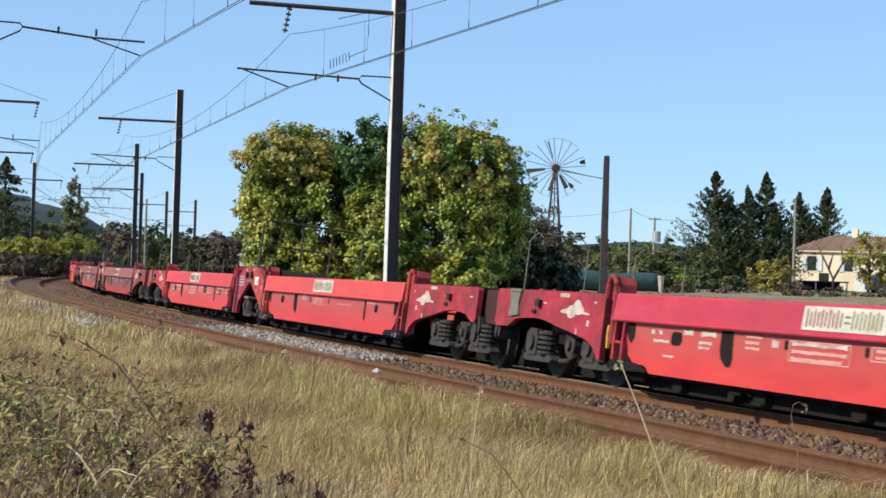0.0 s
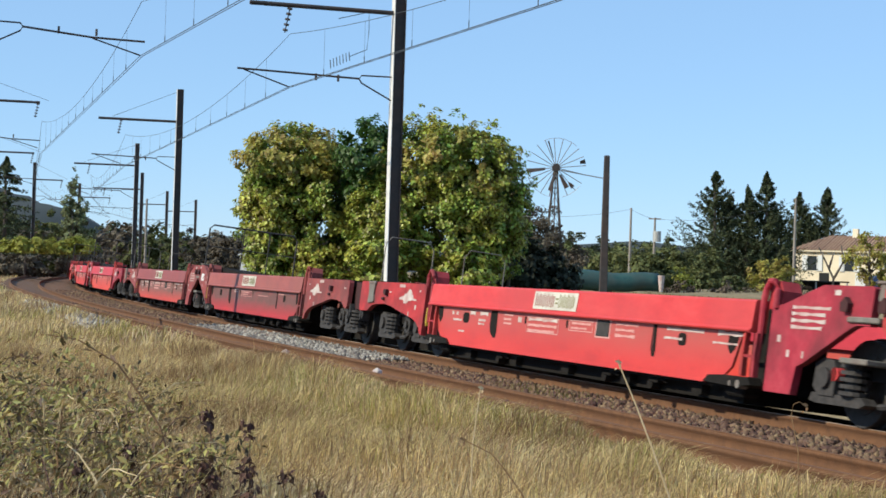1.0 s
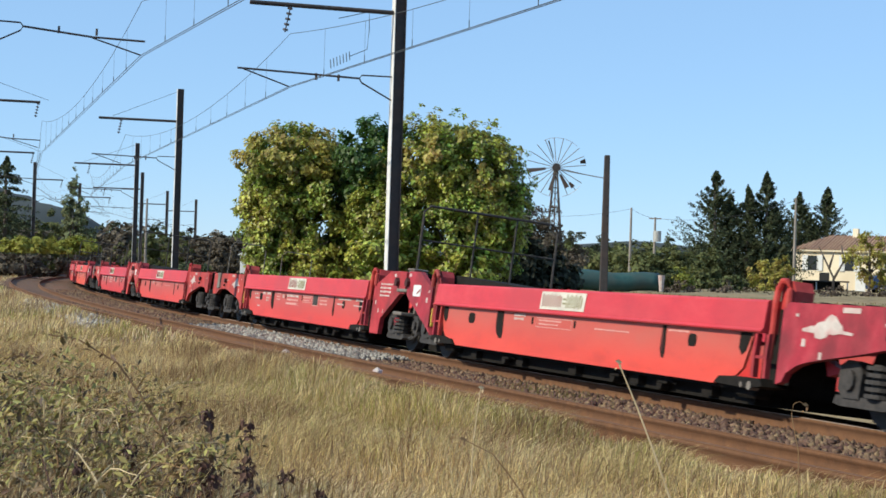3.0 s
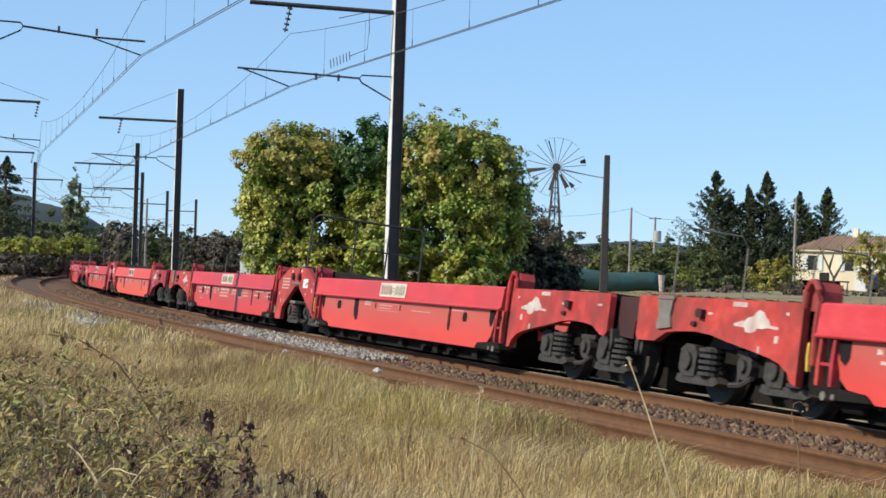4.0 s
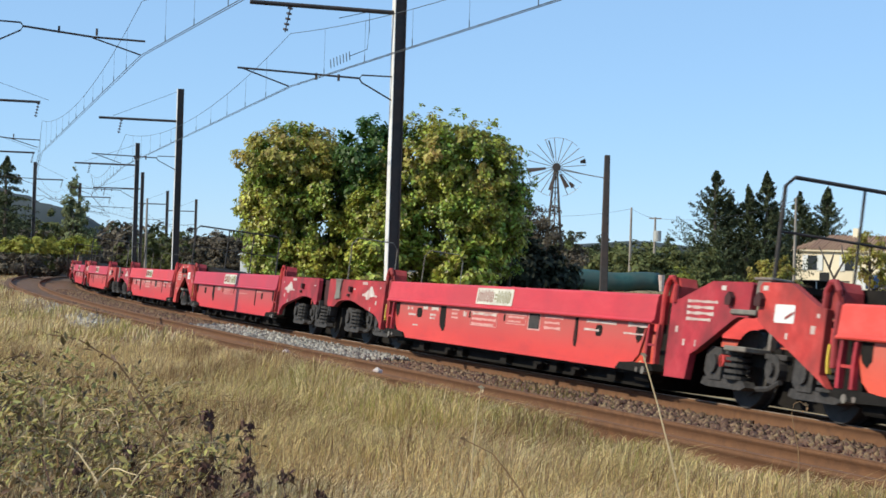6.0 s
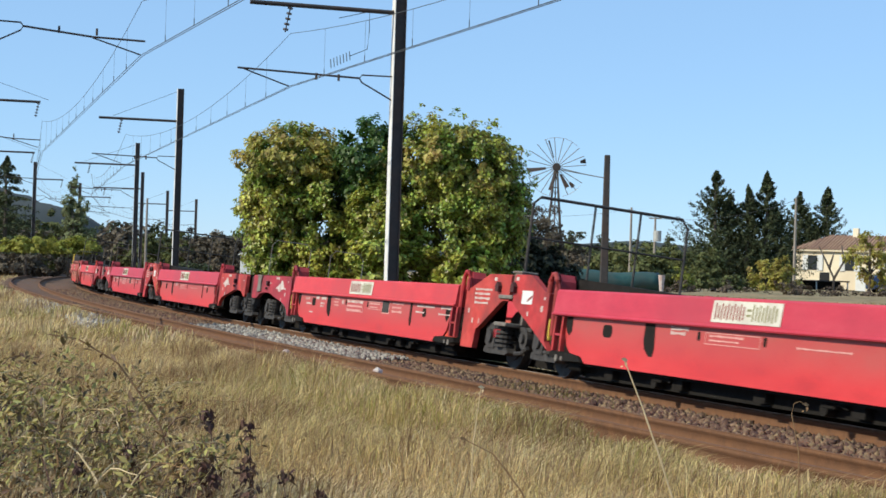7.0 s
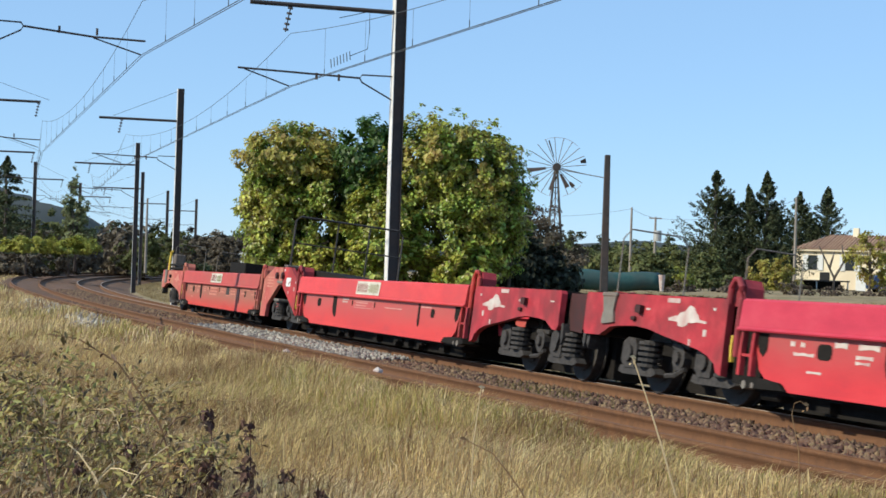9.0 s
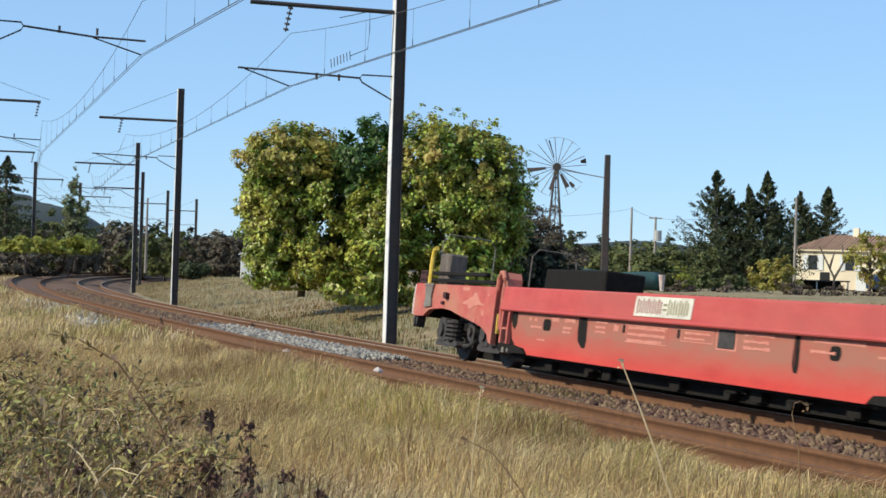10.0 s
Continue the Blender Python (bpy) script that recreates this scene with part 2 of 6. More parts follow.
def np_mesh(name, verts, faces, mat, parent=None, label=""):
    """Mesh from arrays: verts (n, 3), faces (m, 3 or 4)."""
    me = bpy.data.meshes.new(name)
    k = faces.shape[1]
    me.vertices.add(len(verts))
    me.vertices.foreach_set("co", np.asarray(verts, dtype=np.float32).ravel())
    me.loops.add(faces.size)
    me.loops.foreach_set("vertex_index", faces.astype(np.int32).ravel())
    me.polygons.add(len(faces))
    me.polygons.foreach_set("loop_start", np.arange(0, faces.size, k, dtype=np.int32))
    me.update(calc_edges=True)
    me.materials.append(mat)
    ob = new(name, me)
    ob.parent = parent
    if label:
        ob["label"] = label
    return ob


def box(bm, x0, x1, y0, y1, z0, z1, bevel=0.0):
    r = bmesh.ops.create_cube(bm, size=1, matrix=Matrix.Translation(((x0 + x1) / 2, (y0 + y1) / 2, (z0 + z1) / 2)) @ Matrix.Diagonal((abs(x1 - x0), abs(y1 - y0), abs(z1 - z0), 1)))
    if bevel:
        edges = {e for v in r["verts"] for e in v.link_edges}
        bmesh.ops.bevel(bm, geom=list(edges), offset=bevel, segments=1, affect="EDGES", profile=0.5)
    return bm


def plate(bm, pts, y0, y1):
    """A polygon in the x-z plane, thick from y0 to y1."""
    a = [bm.verts.new((x, y0, z)) for x, z in pts]
    b = [bm.verts.new((x, y1, z)) for x, z in pts]
    n = len(pts)
    faces = [bm.faces.new(a), bm.faces.new(b[::-1])]
    for i in range(n):
        faces.append(bm.faces.new((a[i], b[i], b[(i + 1) % n], a[(i + 1) % n])))
    bmesh.ops.recalc_face_normals(bm, faces=faces)
    return bm


def tube(bm, pts, r, n=6, taper=None):
    """A round bar along a polyline."""
    pts = [Vector(p) for p in pts]
    rings = []
    for i, p in enumerate(pts):
        d = (pts[min(i + 1, len(pts) - 1)] - pts[max(i - 1, 0)]).normalized()
        side = d.cross(Vector((0, 0, 1)) if abs(d.z) < 0.95 else Vector((1, 0, 0))).normalized()
        up = side.cross(d)
        rr = r if taper is None else r * (1 + (taper - 1) * i / (len(pts) - 1))
        rings.append([bm.verts.new(p + rr * (math.cos(a) * side + math.sin(a) * up)) for a in (2 * math.pi * k / n for k in range(n))])
    for q, w in zip(rings, rings[1:]):
        for k in range(n):
            bm.faces.new((q[k], q[(k + 1) % n], w[(k + 1) % n], w[k]))
    bm.faces.new(rings[0][::-1])
    bm.faces.new(rings[-1])
    return bm


def disc(bm, centre, axis, r, half, n=20):
    """A short cylinder."""
    c, a = Vector(centre), Vector(axis).normalized()
    return tube(bm, [c - a * half, c + a * half], r, n)


def B():
    return bmesh.new()


# ---- the line of the tracks ----
K0, K1, HEAD, PX, PY = 0.000931, 0.00001005, 0.33136, 2.8916, 22.745
LINE_S = np.arange(-420.0, 330.0, 0.5)
CANT = 0.159 / 1.5          # cross slope of both tracks, outer side high
D_TRACK, Z_NEAR = 3.705, 0.243
_th = HEAD - (K0 * np.maximum(LINE_S, -60) + K1 * np.maximum(LINE_S, -60) ** 2 / 2)
_lx, _ly = np.cumsum(-np.sin(_th) * 0.5), np.cumsum(np.cos(_th) * 0.5)
_i0 = int(np.argmin(abs(LINE_S)))
LINE_X, LINE_Y = PX + _lx - _lx[_i0], PY + _ly - _ly[_i0]


def line(s, off=0.0, z=0.0):
    """Point at s along the far track, off metres towards the outside of the bend."""
    x, y = np.interp(s, LINE_S, LINE_X), np.interp(s, LINE_S, LINE_Y)
    th = heading(s)
    return Vector((x - off * math.cos(th), y - off * math.sin(th), z))


def heading(s):
    s = max(s, -60.0)
    return HEAD - (K0 * s + K1 * s * s / 2)


def to_line(x, y):
    """s and signed offset of plan points."""
    x, y = np.atleast_1d(x), np.atleast_1d(y)
    s_out, o_out = np.empty(len(x)), np.empty(len(x))
    for a in range(0, len(x), 4000):
        d2 = (x[a:a + 4000, None] - LINE_X) ** 2 + (y[a:a + 4000, None] - LINE_Y) ** 2
        k = d2.argmin(1)
        s_out[a:a + 4000] = LINE_S[k]
        th = _th[k]
        o_out[a:a + 4000] = -(x[a:a + 4000] - LINE_X[k]) * np.cos(th) - (y[a:a + 4000] - LINE_Y[k]) * np.sin(th)
    return s_out, o_out


def ground_z(x, y):
    """Height of the natural ground."""
    s, o = to_line(x, y)
    far = np.interp(o, [-400, -60, -16, -9, -4.2, -3.0], [1.2, 0.9, 0.75, 0.35, -0.42, -0.5])
    near = np.interp(o, [5.0, 5.9, 6.6, 8.0, 60, 400], [-0.30, -0.02, 0.0, -0.10, -0.2, 1.2])
    bank = np.clip((o - 8.0) / 9, 0, 1) * np.clip((s - 60) / 40, 0, 1) * 2.6
    z = np.where(o < 0, far, near + bank)
    wob = 0.05 * np.sin(x * 0.9 + 1.3 * np.sin(y * 0.37)) + 0.04 * np.sin(y * 1.3 + x * 0.6)
    mid = (o > -3.2) & (o < 5.4)
    return np.where(mid, -0.5, z + wob * np.clip((np.abs(o - 1.5) - 4.3) / 2, 0, 1))


# ---- ground ----
def build_ground():
    fine = np.radians(np.arange(-17, 17.01, 0.3))
    ang = np.unique(np.round(np.concatenate([fine, np.radians(np.arange(22, 181, 5.0)), np.radians(np.arange(-177, -19, 5.0))]), 6))
    rad = np.concatenate([[0.001, 0.3, 2, 4], 5 * 1.022 ** np.arange(0, 300)])
    rad = rad[rad < 3300]
    A, R = np.meshgrid(ang, rad)
    x, y = (R * np.sin(A)).ravel(), (R * np.cos(A)).ravel()
    z = ground_z(x, y)
    far = np.hypot(x, y) > 300
    z = np.where(far, 1.2, z)
    na, nr = len(ang), len(rad)
    i = np.arange(nr - 1)[:, None] * na + np.arange(na)[None, :]
    j = np.arange(nr - 1)[:, None] * na + (np.arange(na)[None, :] + 1) % na
    f = np.stack([i, i + na, j + na, j], -1).reshape(-1, 4)[:, ::-1]
    g = np_mesh("ground", np.stack([x, y, z], 1), f, SOIL)
    tagged(g, "dry grassy ground with bare brown earth", "ground", kind="structure")
    g.data.shade_smooth()


build_ground()


# ---- tracks ----
S_TRACK = np.concatenate([np.arange(-300, -34, 10.0), np.arange(-34, 60, 0.5), np.arange(60, 300, 1.0)])


def sweep(name, profile, mat, base_off, base_z, parent=None, closed=True, label=""):
    """Runs a cross-section (offset, z in the canted plane) along the line."""
    n = len(profile)
    verts = []
    for s in S_TRACK:
        th = heading(s)
        p = line(s)
        for o, z in profile:
            oo = base_off + o
            zz = base_z + z + o * CANT
            verts.append((p.x - oo * math.cos(th), p.y - oo * math.sin(th), zz))
    m = len(S_TRACK)
    k = np.arange(n if closed else n - 1)
    i = np.arange(m - 1)[:, None] * n
    f = np.stack([i + k, i + n + k, i + n + (k + 1) % n, i + (k + 1) % n], -1).reshape(-1, 4)
    return np_mesh(name, np.array(verts), f, mat, parent, label)


RAIL_PROFILE = [(-0.075, -0.172), (0.075, -0.172), (0.075, -0.160), (0.012, -0.140), (0.010, -0.050), (0.034, -0.038), (0.034, -0.004),
                (-0.034, -0.004), (-0.034, -0.038), (-0.010, -0.050), (-0.012, -0.140), (-0.075, -0.160)]
HEAD_PROFILE = [(-0.035, -0.006), (-0.035, 0.0), (-0.024, 0.003), (0.024, 0.003), (0.035, 0.0), (0.035, -0.006)]


def build_track(name, off, z, label, head):
    track = new(name)
    tagged(track, label, "railway track", "tracks of the line", "structure")
    for side in (-0.75, 0.75):
        prof = [(o + side, q) for o, q in RAIL_PROFILE]
        r = sweep("rail", prof, RUST, off, z, track, label="rusty steel rail")
        sweep("rail_head", [(o + side, q) for o, q in HEAD_PROFILE], head, off, z, r, label="worn rail head")
    me = None
    for s in np.arange(-20, 110, 0.6):
        if me is None:
            bm = B()
            plate(bm, [(-1.25, -0.30), (1.25, -0.30), (1.25, -0.20), (0.95, -0.178), (0.55, -0.178), (0.3, -0.21), (-0.3, -0.21), (-0.55, -0.178), (-0.95, -0.178), (-1.25, -0.20)], -0.13, 0.13)
            ob = part("sleeper", bm, SLEEPER, track)
            me = ob.data
        else:
            ob = new("sleeper", me)
            ob.parent = track
        p, th = line(s, off), heading(s)
        ex = Vector((-math.cos(th), -math.sin(th), CANT)).normalized()
        ey = Vector((math.sin(th), -math.cos(th), 0))
        ez = ex.cross(ey)
        ob.matrix_local = Matrix.Translation((p.x, p.y, z)) @ Matrix((ex, ey, ez)).transposed().to_4x4()
    return track


build_track("track_far", 0.0, 0.0, "rail track with worn heads on rusty ballast", RAIL_TOP)
build_track("track_near", D_TRACK, Z_NEAR, "rusty rail track beside the grass", RUST)


def ballast_top(o):
    """Surface of the ballast by offset."""
    return np.interp(o, [-3.6, -2.3, -1.7, -1.3, 1.3, 1.6, 2.0, 2.4, 5.0, 5.35, 5.9, 6.3],
                     [-0.62, -0.46, -0.34, -0.30, -0.035, -0.035, -0.04, -0.055, 0.22, 0.19, -0.10, -0.30])


def build_ballast():
    offs = np.concatenate([np.linspace(-3.6, 6.3, 46)])
    verts, n = [], len(offs)
    rng = np.random.default_rng(4)
    ss = np.concatenate([np.arange(-300, -34, 10.0), np.arange(-34, 60, 0.25), np.arange(60, 300, 1.0)])
    for s in ss:
        p, th = line(s), heading(s)
        zz = ballast_top(offs) + rng.normal(0, 0.012, n)
        verts.append(np.stack([p.x - offs * math.cos(th), p.y - offs * math.sin(th), zz], 1))
    k = np.arange(n - 1)
    i = np.arange(len(ss) - 1)[:, None] * n
    f = np.stack([i + k, i + n + k, i + n + k + 1, i + k + 1], -1).reshape(-1, 4)
    ob = np_mesh("ballast", np.concatenate(verts), f, BALLAST)
    tagged(ob, "rust-brown ballast bed under both tracks", "ballast", kind="structure")


build_ballast()


def stones(name, s0, s1, o0, o1, count, size, mat, label, seed, near_bias=1.0, lift=0.0):
    """Loose ballast stones strewn over a strip."""
    rng = np.random.default_rng(seed)
    s = s0 + (s1 - s0) * rng.random(count) ** near_bias
    o = o0 + (o1 - o0) * rng.random(count)
    base = np.array([(1, 0, 0), (-1, 0, 0), (0, 1, 0), (0, -1, 0), (0, 0, 1), (0, 0, -1)], float)
    tri = np.array([(0, 2, 4), (2, 1, 4), (1, 3, 4), (3, 0, 4), (2, 0, 5), (1, 2, 5), (3, 1, 5), (0, 3, 5)])
    x, y = np.interp(s, LINE_S, LINE_X), np.interp(s, LINE_S, LINE_Y)
    th = HEAD - (K0 * s + K1 * s * s / 2)
    c = np.stack([x - o * np.cos(th), y - o * np.sin(th), ballast_top(o) + lift * rng.random(count)], 1)
    r = size * (0.55 + 0.9 * rng.random((count, 1, 1))) * (0.7 + 0.6 * rng.random((count, 6, 1)))
    a, b = rng.random(count) * 6.28, rng.random(count) * 6.28
    ca, sa, cb, sb = np.cos(a), np.sin(a), np.cos(b), np.sin(b)
    z0 = np.zeros(count)
    m1 = np.stack([np.stack([ca, -sa, z0], -1), np.stack([sa, ca, z0], -1), np.stack([z0, z0, z0 + 1], -1)], 1)
    m2 = np.stack([np.stack([z0 + 1, z0, z0], -1), np.stack([z0, cb, -sb], -1), np.stack([z0, sb, cb], -1)], 1)
    v = (base[None] * r) @ np.transpose(m1 @ m2, (0, 2, 1)) + c[:, None, :]
    f = (tri[None] + (np.arange(count) * 6)[:, None, None]).reshape(-1, 3)
    ob = np_mesh(name, v.reshape(-1, 3), f, mat)
    tagged(ob, label, "gravel", kind="stuff")


stones("ballast_stones", -16, 26, 0.85, 2.9, 15000, 0.042, STONE, "loose rust-brown ballast stones between the tracks", 1)
stones("ballast_stones", 26, 70, 0.85, 2.9, 6000, 0.05, STONE, "loose rust-brown ballast stones between the tracks", 2)
stones("fresh_ballast_stones", 7.0, 21.5, 1.1, 2.6, 5500, 0.05, STONE_PALE, "fresh pale grey ballast stones between the tracks", 3, lift=0.05)
stones("fresh_ballast_stones", 13, 31, 4.9, 5.5, 1700, 0.055, STONE_PALE, "fresh pale grey ballast stones beside the grass", 5, lift=0.08)
stones("ballast_stones", -16, 40, 3.1, 4.3, 4000, 0.04, STONE, "loose rust-brown ballast stones inside the rusty track", 6)
stones("ballast_stones", -16, 60, 4.6, 5.3, 2500, 0.04, STONE, "loose rust-brown ballast stones on the shoulder", 7)


# ---- the train ----
P_LEN, S_LEN, L_HALF = 10.434, 3.765, 4.154
HALF_P = P_LEN / 2
Y_FACE = 1.30


def bogie(parent, x, k, single=False):
    """Running gear: side frames, springs, axle boxes, wheels."""
    bm = B()
    plate(bm, [(x - 1.30, 0.52), (x - 1.1, 0.60), (x + 1.1, 0.60), (x + 1.30, 0.52), (x + 1.1, 0.47), (x + 0.35, 0.44), (x + 0.2, 0.34), (x - 0.2, 0.34), (x - 0.35, 0.44), (x - 1.1, 0.47)], 0.90, 0.98)
    plate(bm, [(x - 1.35, 0.30), (x - 1.2, 0.62), (x + 1.2, 0.62), (x + 1.35, 0.30)], -1.05, -0.93)
    box(bm, x - 0.3, x + 0.3, -0.95, 0.95, 0.42, 0.66)
    frame_ob = part("bogie", bm, DARK_METAL, parent, "black grimy steel bogie")
    # added black block: stands for the shade between the wheels
    part("brake_gear", box(B(), x - 1.5, x + 1.5, -0.62, 0.62, 0.06, 0.62), DARK_METAL, frame_ob)
    for wx in (x - 0.94, x + 0.94):
        bm = B()
        for y in (0.75, -0.75):
            disc(bm, (wx, y, 0.42), (0, 1, 0), 0.42, 0.065, 28)
            disc(bm, (wx, y + 0.07 * (1 if y > 0 else -1), 0.42), (0, 1, 0), 0.30, 0.010, 24)
            disc(bm, (wx, y - 0.06 * (1 if y > 0 else -1), 0.42), (0, 1, 0), 0.448, 0.012, 28)
        disc(bm, (wx, 0, 0.42), (0, 1, 0), 0.085, 0.85, 12)
        part("wheelset", bm, WHEEL, frame_ob, "worn steel wheelset")
        # axle box with its cover, one spring nest and a damper plate beside it
        bm = B()
        plate(bm, [(wx + 0.42, 0.34), (wx + 0.40, 0.56), (wx + 0.28, 0.62), (wx + 0.08, 0.60), (wx + 0.02, 0.50), (wx + 0.04, 0.26), (wx + 0.32, 0.26)], 0.99, 1.14)
        disc(bm, (wx + 0.20, 1.15, 0.43), (0, 1, 0), 0.10, 0.03, 14)
        plate(bm, [(wx + 0.50, 0.20), (wx + 0.46, 0.28), (wx - 0.42, 0.28), (wx - 0.50, 0.22), (wx - 0.38, 0.18), (wx + 0.38, 0.18)], 0.98, 1.12)
        part("axle_box", bm, GREY_STEEL, frame_ob, "dusty grey axle box")
        bm = B()
        for i in range(5):
            disc(bm, (wx - 0.20, 1.06, 0.305 + i * 0.065), (0, 0, 1), 0.145 if i % 2 else 0.15, 0.019, 14)
        disc(bm, (wx - 0.20, 1.06, 0.44), (0, 0, 1), 0.09, 0.16, 10)
        part("coil_spring", bm, GREY_STEEL, frame_ob, "grey coil spring nest")
    bm = B()
    disc(bm, (x, 1.03, 0.44), (0, 1, 0), 0.15, 0.05, 14)
    disc(bm, (x, 1.08, 0.44), (0, 1, 0), 0.07, 0.04, 10)
    box(bm, x - 0.22, x + 0.22, 0.98, 1.06, 0.54, 0.60, 0.01)
    tube(bm, [(x - 0.16, 1.06, 0.32), (x + 0.05, 1.06, 0.24), (x + 0.30, 1.06, 0.22)], 0.03, 6)
    part("swing_link", bm, GREY_STEEL, frame_ob, "grey swing link of the bogie")
    return frame_ob


def rounded(x, z, w, h, r=0.04):
    c = []
    for cx, cz, a0 in ((x + w / 2 - r, z + h / 2 - r, 0), (x - w / 2 + r, z + h / 2 - r, 90), (x - w / 2 + r, z - h / 2 + r, 180), (x + w / 2 - r, z - h / 2 + r, 270)):
        for a in (0, 45, 90):
            c.append((cx + r * math.cos(radians(a0 + a)), cz + r * math.sin(radians(a0 + a))))
    return c


# letters stand on the camera side: x to the right is towards the train's front
FACE_TURN = Matrix(((-1, 0, 0, 0), (0, 0, 1, 0), (0, 1, 0, 0), (0, 0, 0, 1)))


def bars(parent, x, z, w, rows, h, y, mat, seed, gap=1.8):
    """Unreadable lettering: one broken bar a row, each a part of its own. x, z: middle of the block."""
    rng = random.Random(seed)
    for i in range(rows):
        zz = z + (rows - 1) * h * gap / 2 - i * h * gap
        b = x - w / 2 * (1 if i == 0 else rng.uniform(0.55, 1))
        hh = h * rng.uniform(0.8, 1.05)
        pts = [(x + w / 2, zz - hh / 2)]
        n = max(3, int(w / 0.09))
        for q in range(1, n):
            f = x + w / 2 + (b - x - w / 2) * q / n
            pts.append((f, zz - hh / 2 + hh * rng.uniform(0, 0.28)))
        pts.append((b, zz - hh / 2))
        pts.append((b, zz + hh / 2))
        for q in range(n - 1, 0, -1):
            f = x + w / 2 + (b - x - w / 2) * q / n
            pts.append((f, zz + hh / 2 - hh * rng.uniform(0, 0.28)))
        pts.append((x + w / 2, zz + hh / 2))
        part("lettering", plate(B(), pts, y, y + 0.003), mat, parent)


def outline(parent, name, x0, x1, z0, z1, y, mat, t=0.012):
    """A painted frame round a block of lettering."""
    bm = B()
    o = [(x0, z0), (x1, z0), (x1, z1), (x0, z1)]
    n = [(x0 + t, z0 + t), (x1 - t, z0 + t), (x1 - t, z1 - t), (x0 + t, z1 - t)]
    vo = [[bm.verts.new((x, yy, z)) for x, z in r] for r in (o, n) for yy in (y, y + 0.003)]
    for i in range(4):
        j = (i + 1) % 4
        bm.faces.new((vo[1][i], vo[1][j], vo[3][j], vo[3][i]))
        bm.faces.new((vo[0][i], vo[0][j], vo[1][j], vo[1][i]))
        bm.faces.new((vo[2][i], vo[3][i], vo[3][j], vo[2][j]))
    bmesh.ops.recalc_face_normals(bm, faces=bm.faces)
    return part(name, bm, mat, parent)


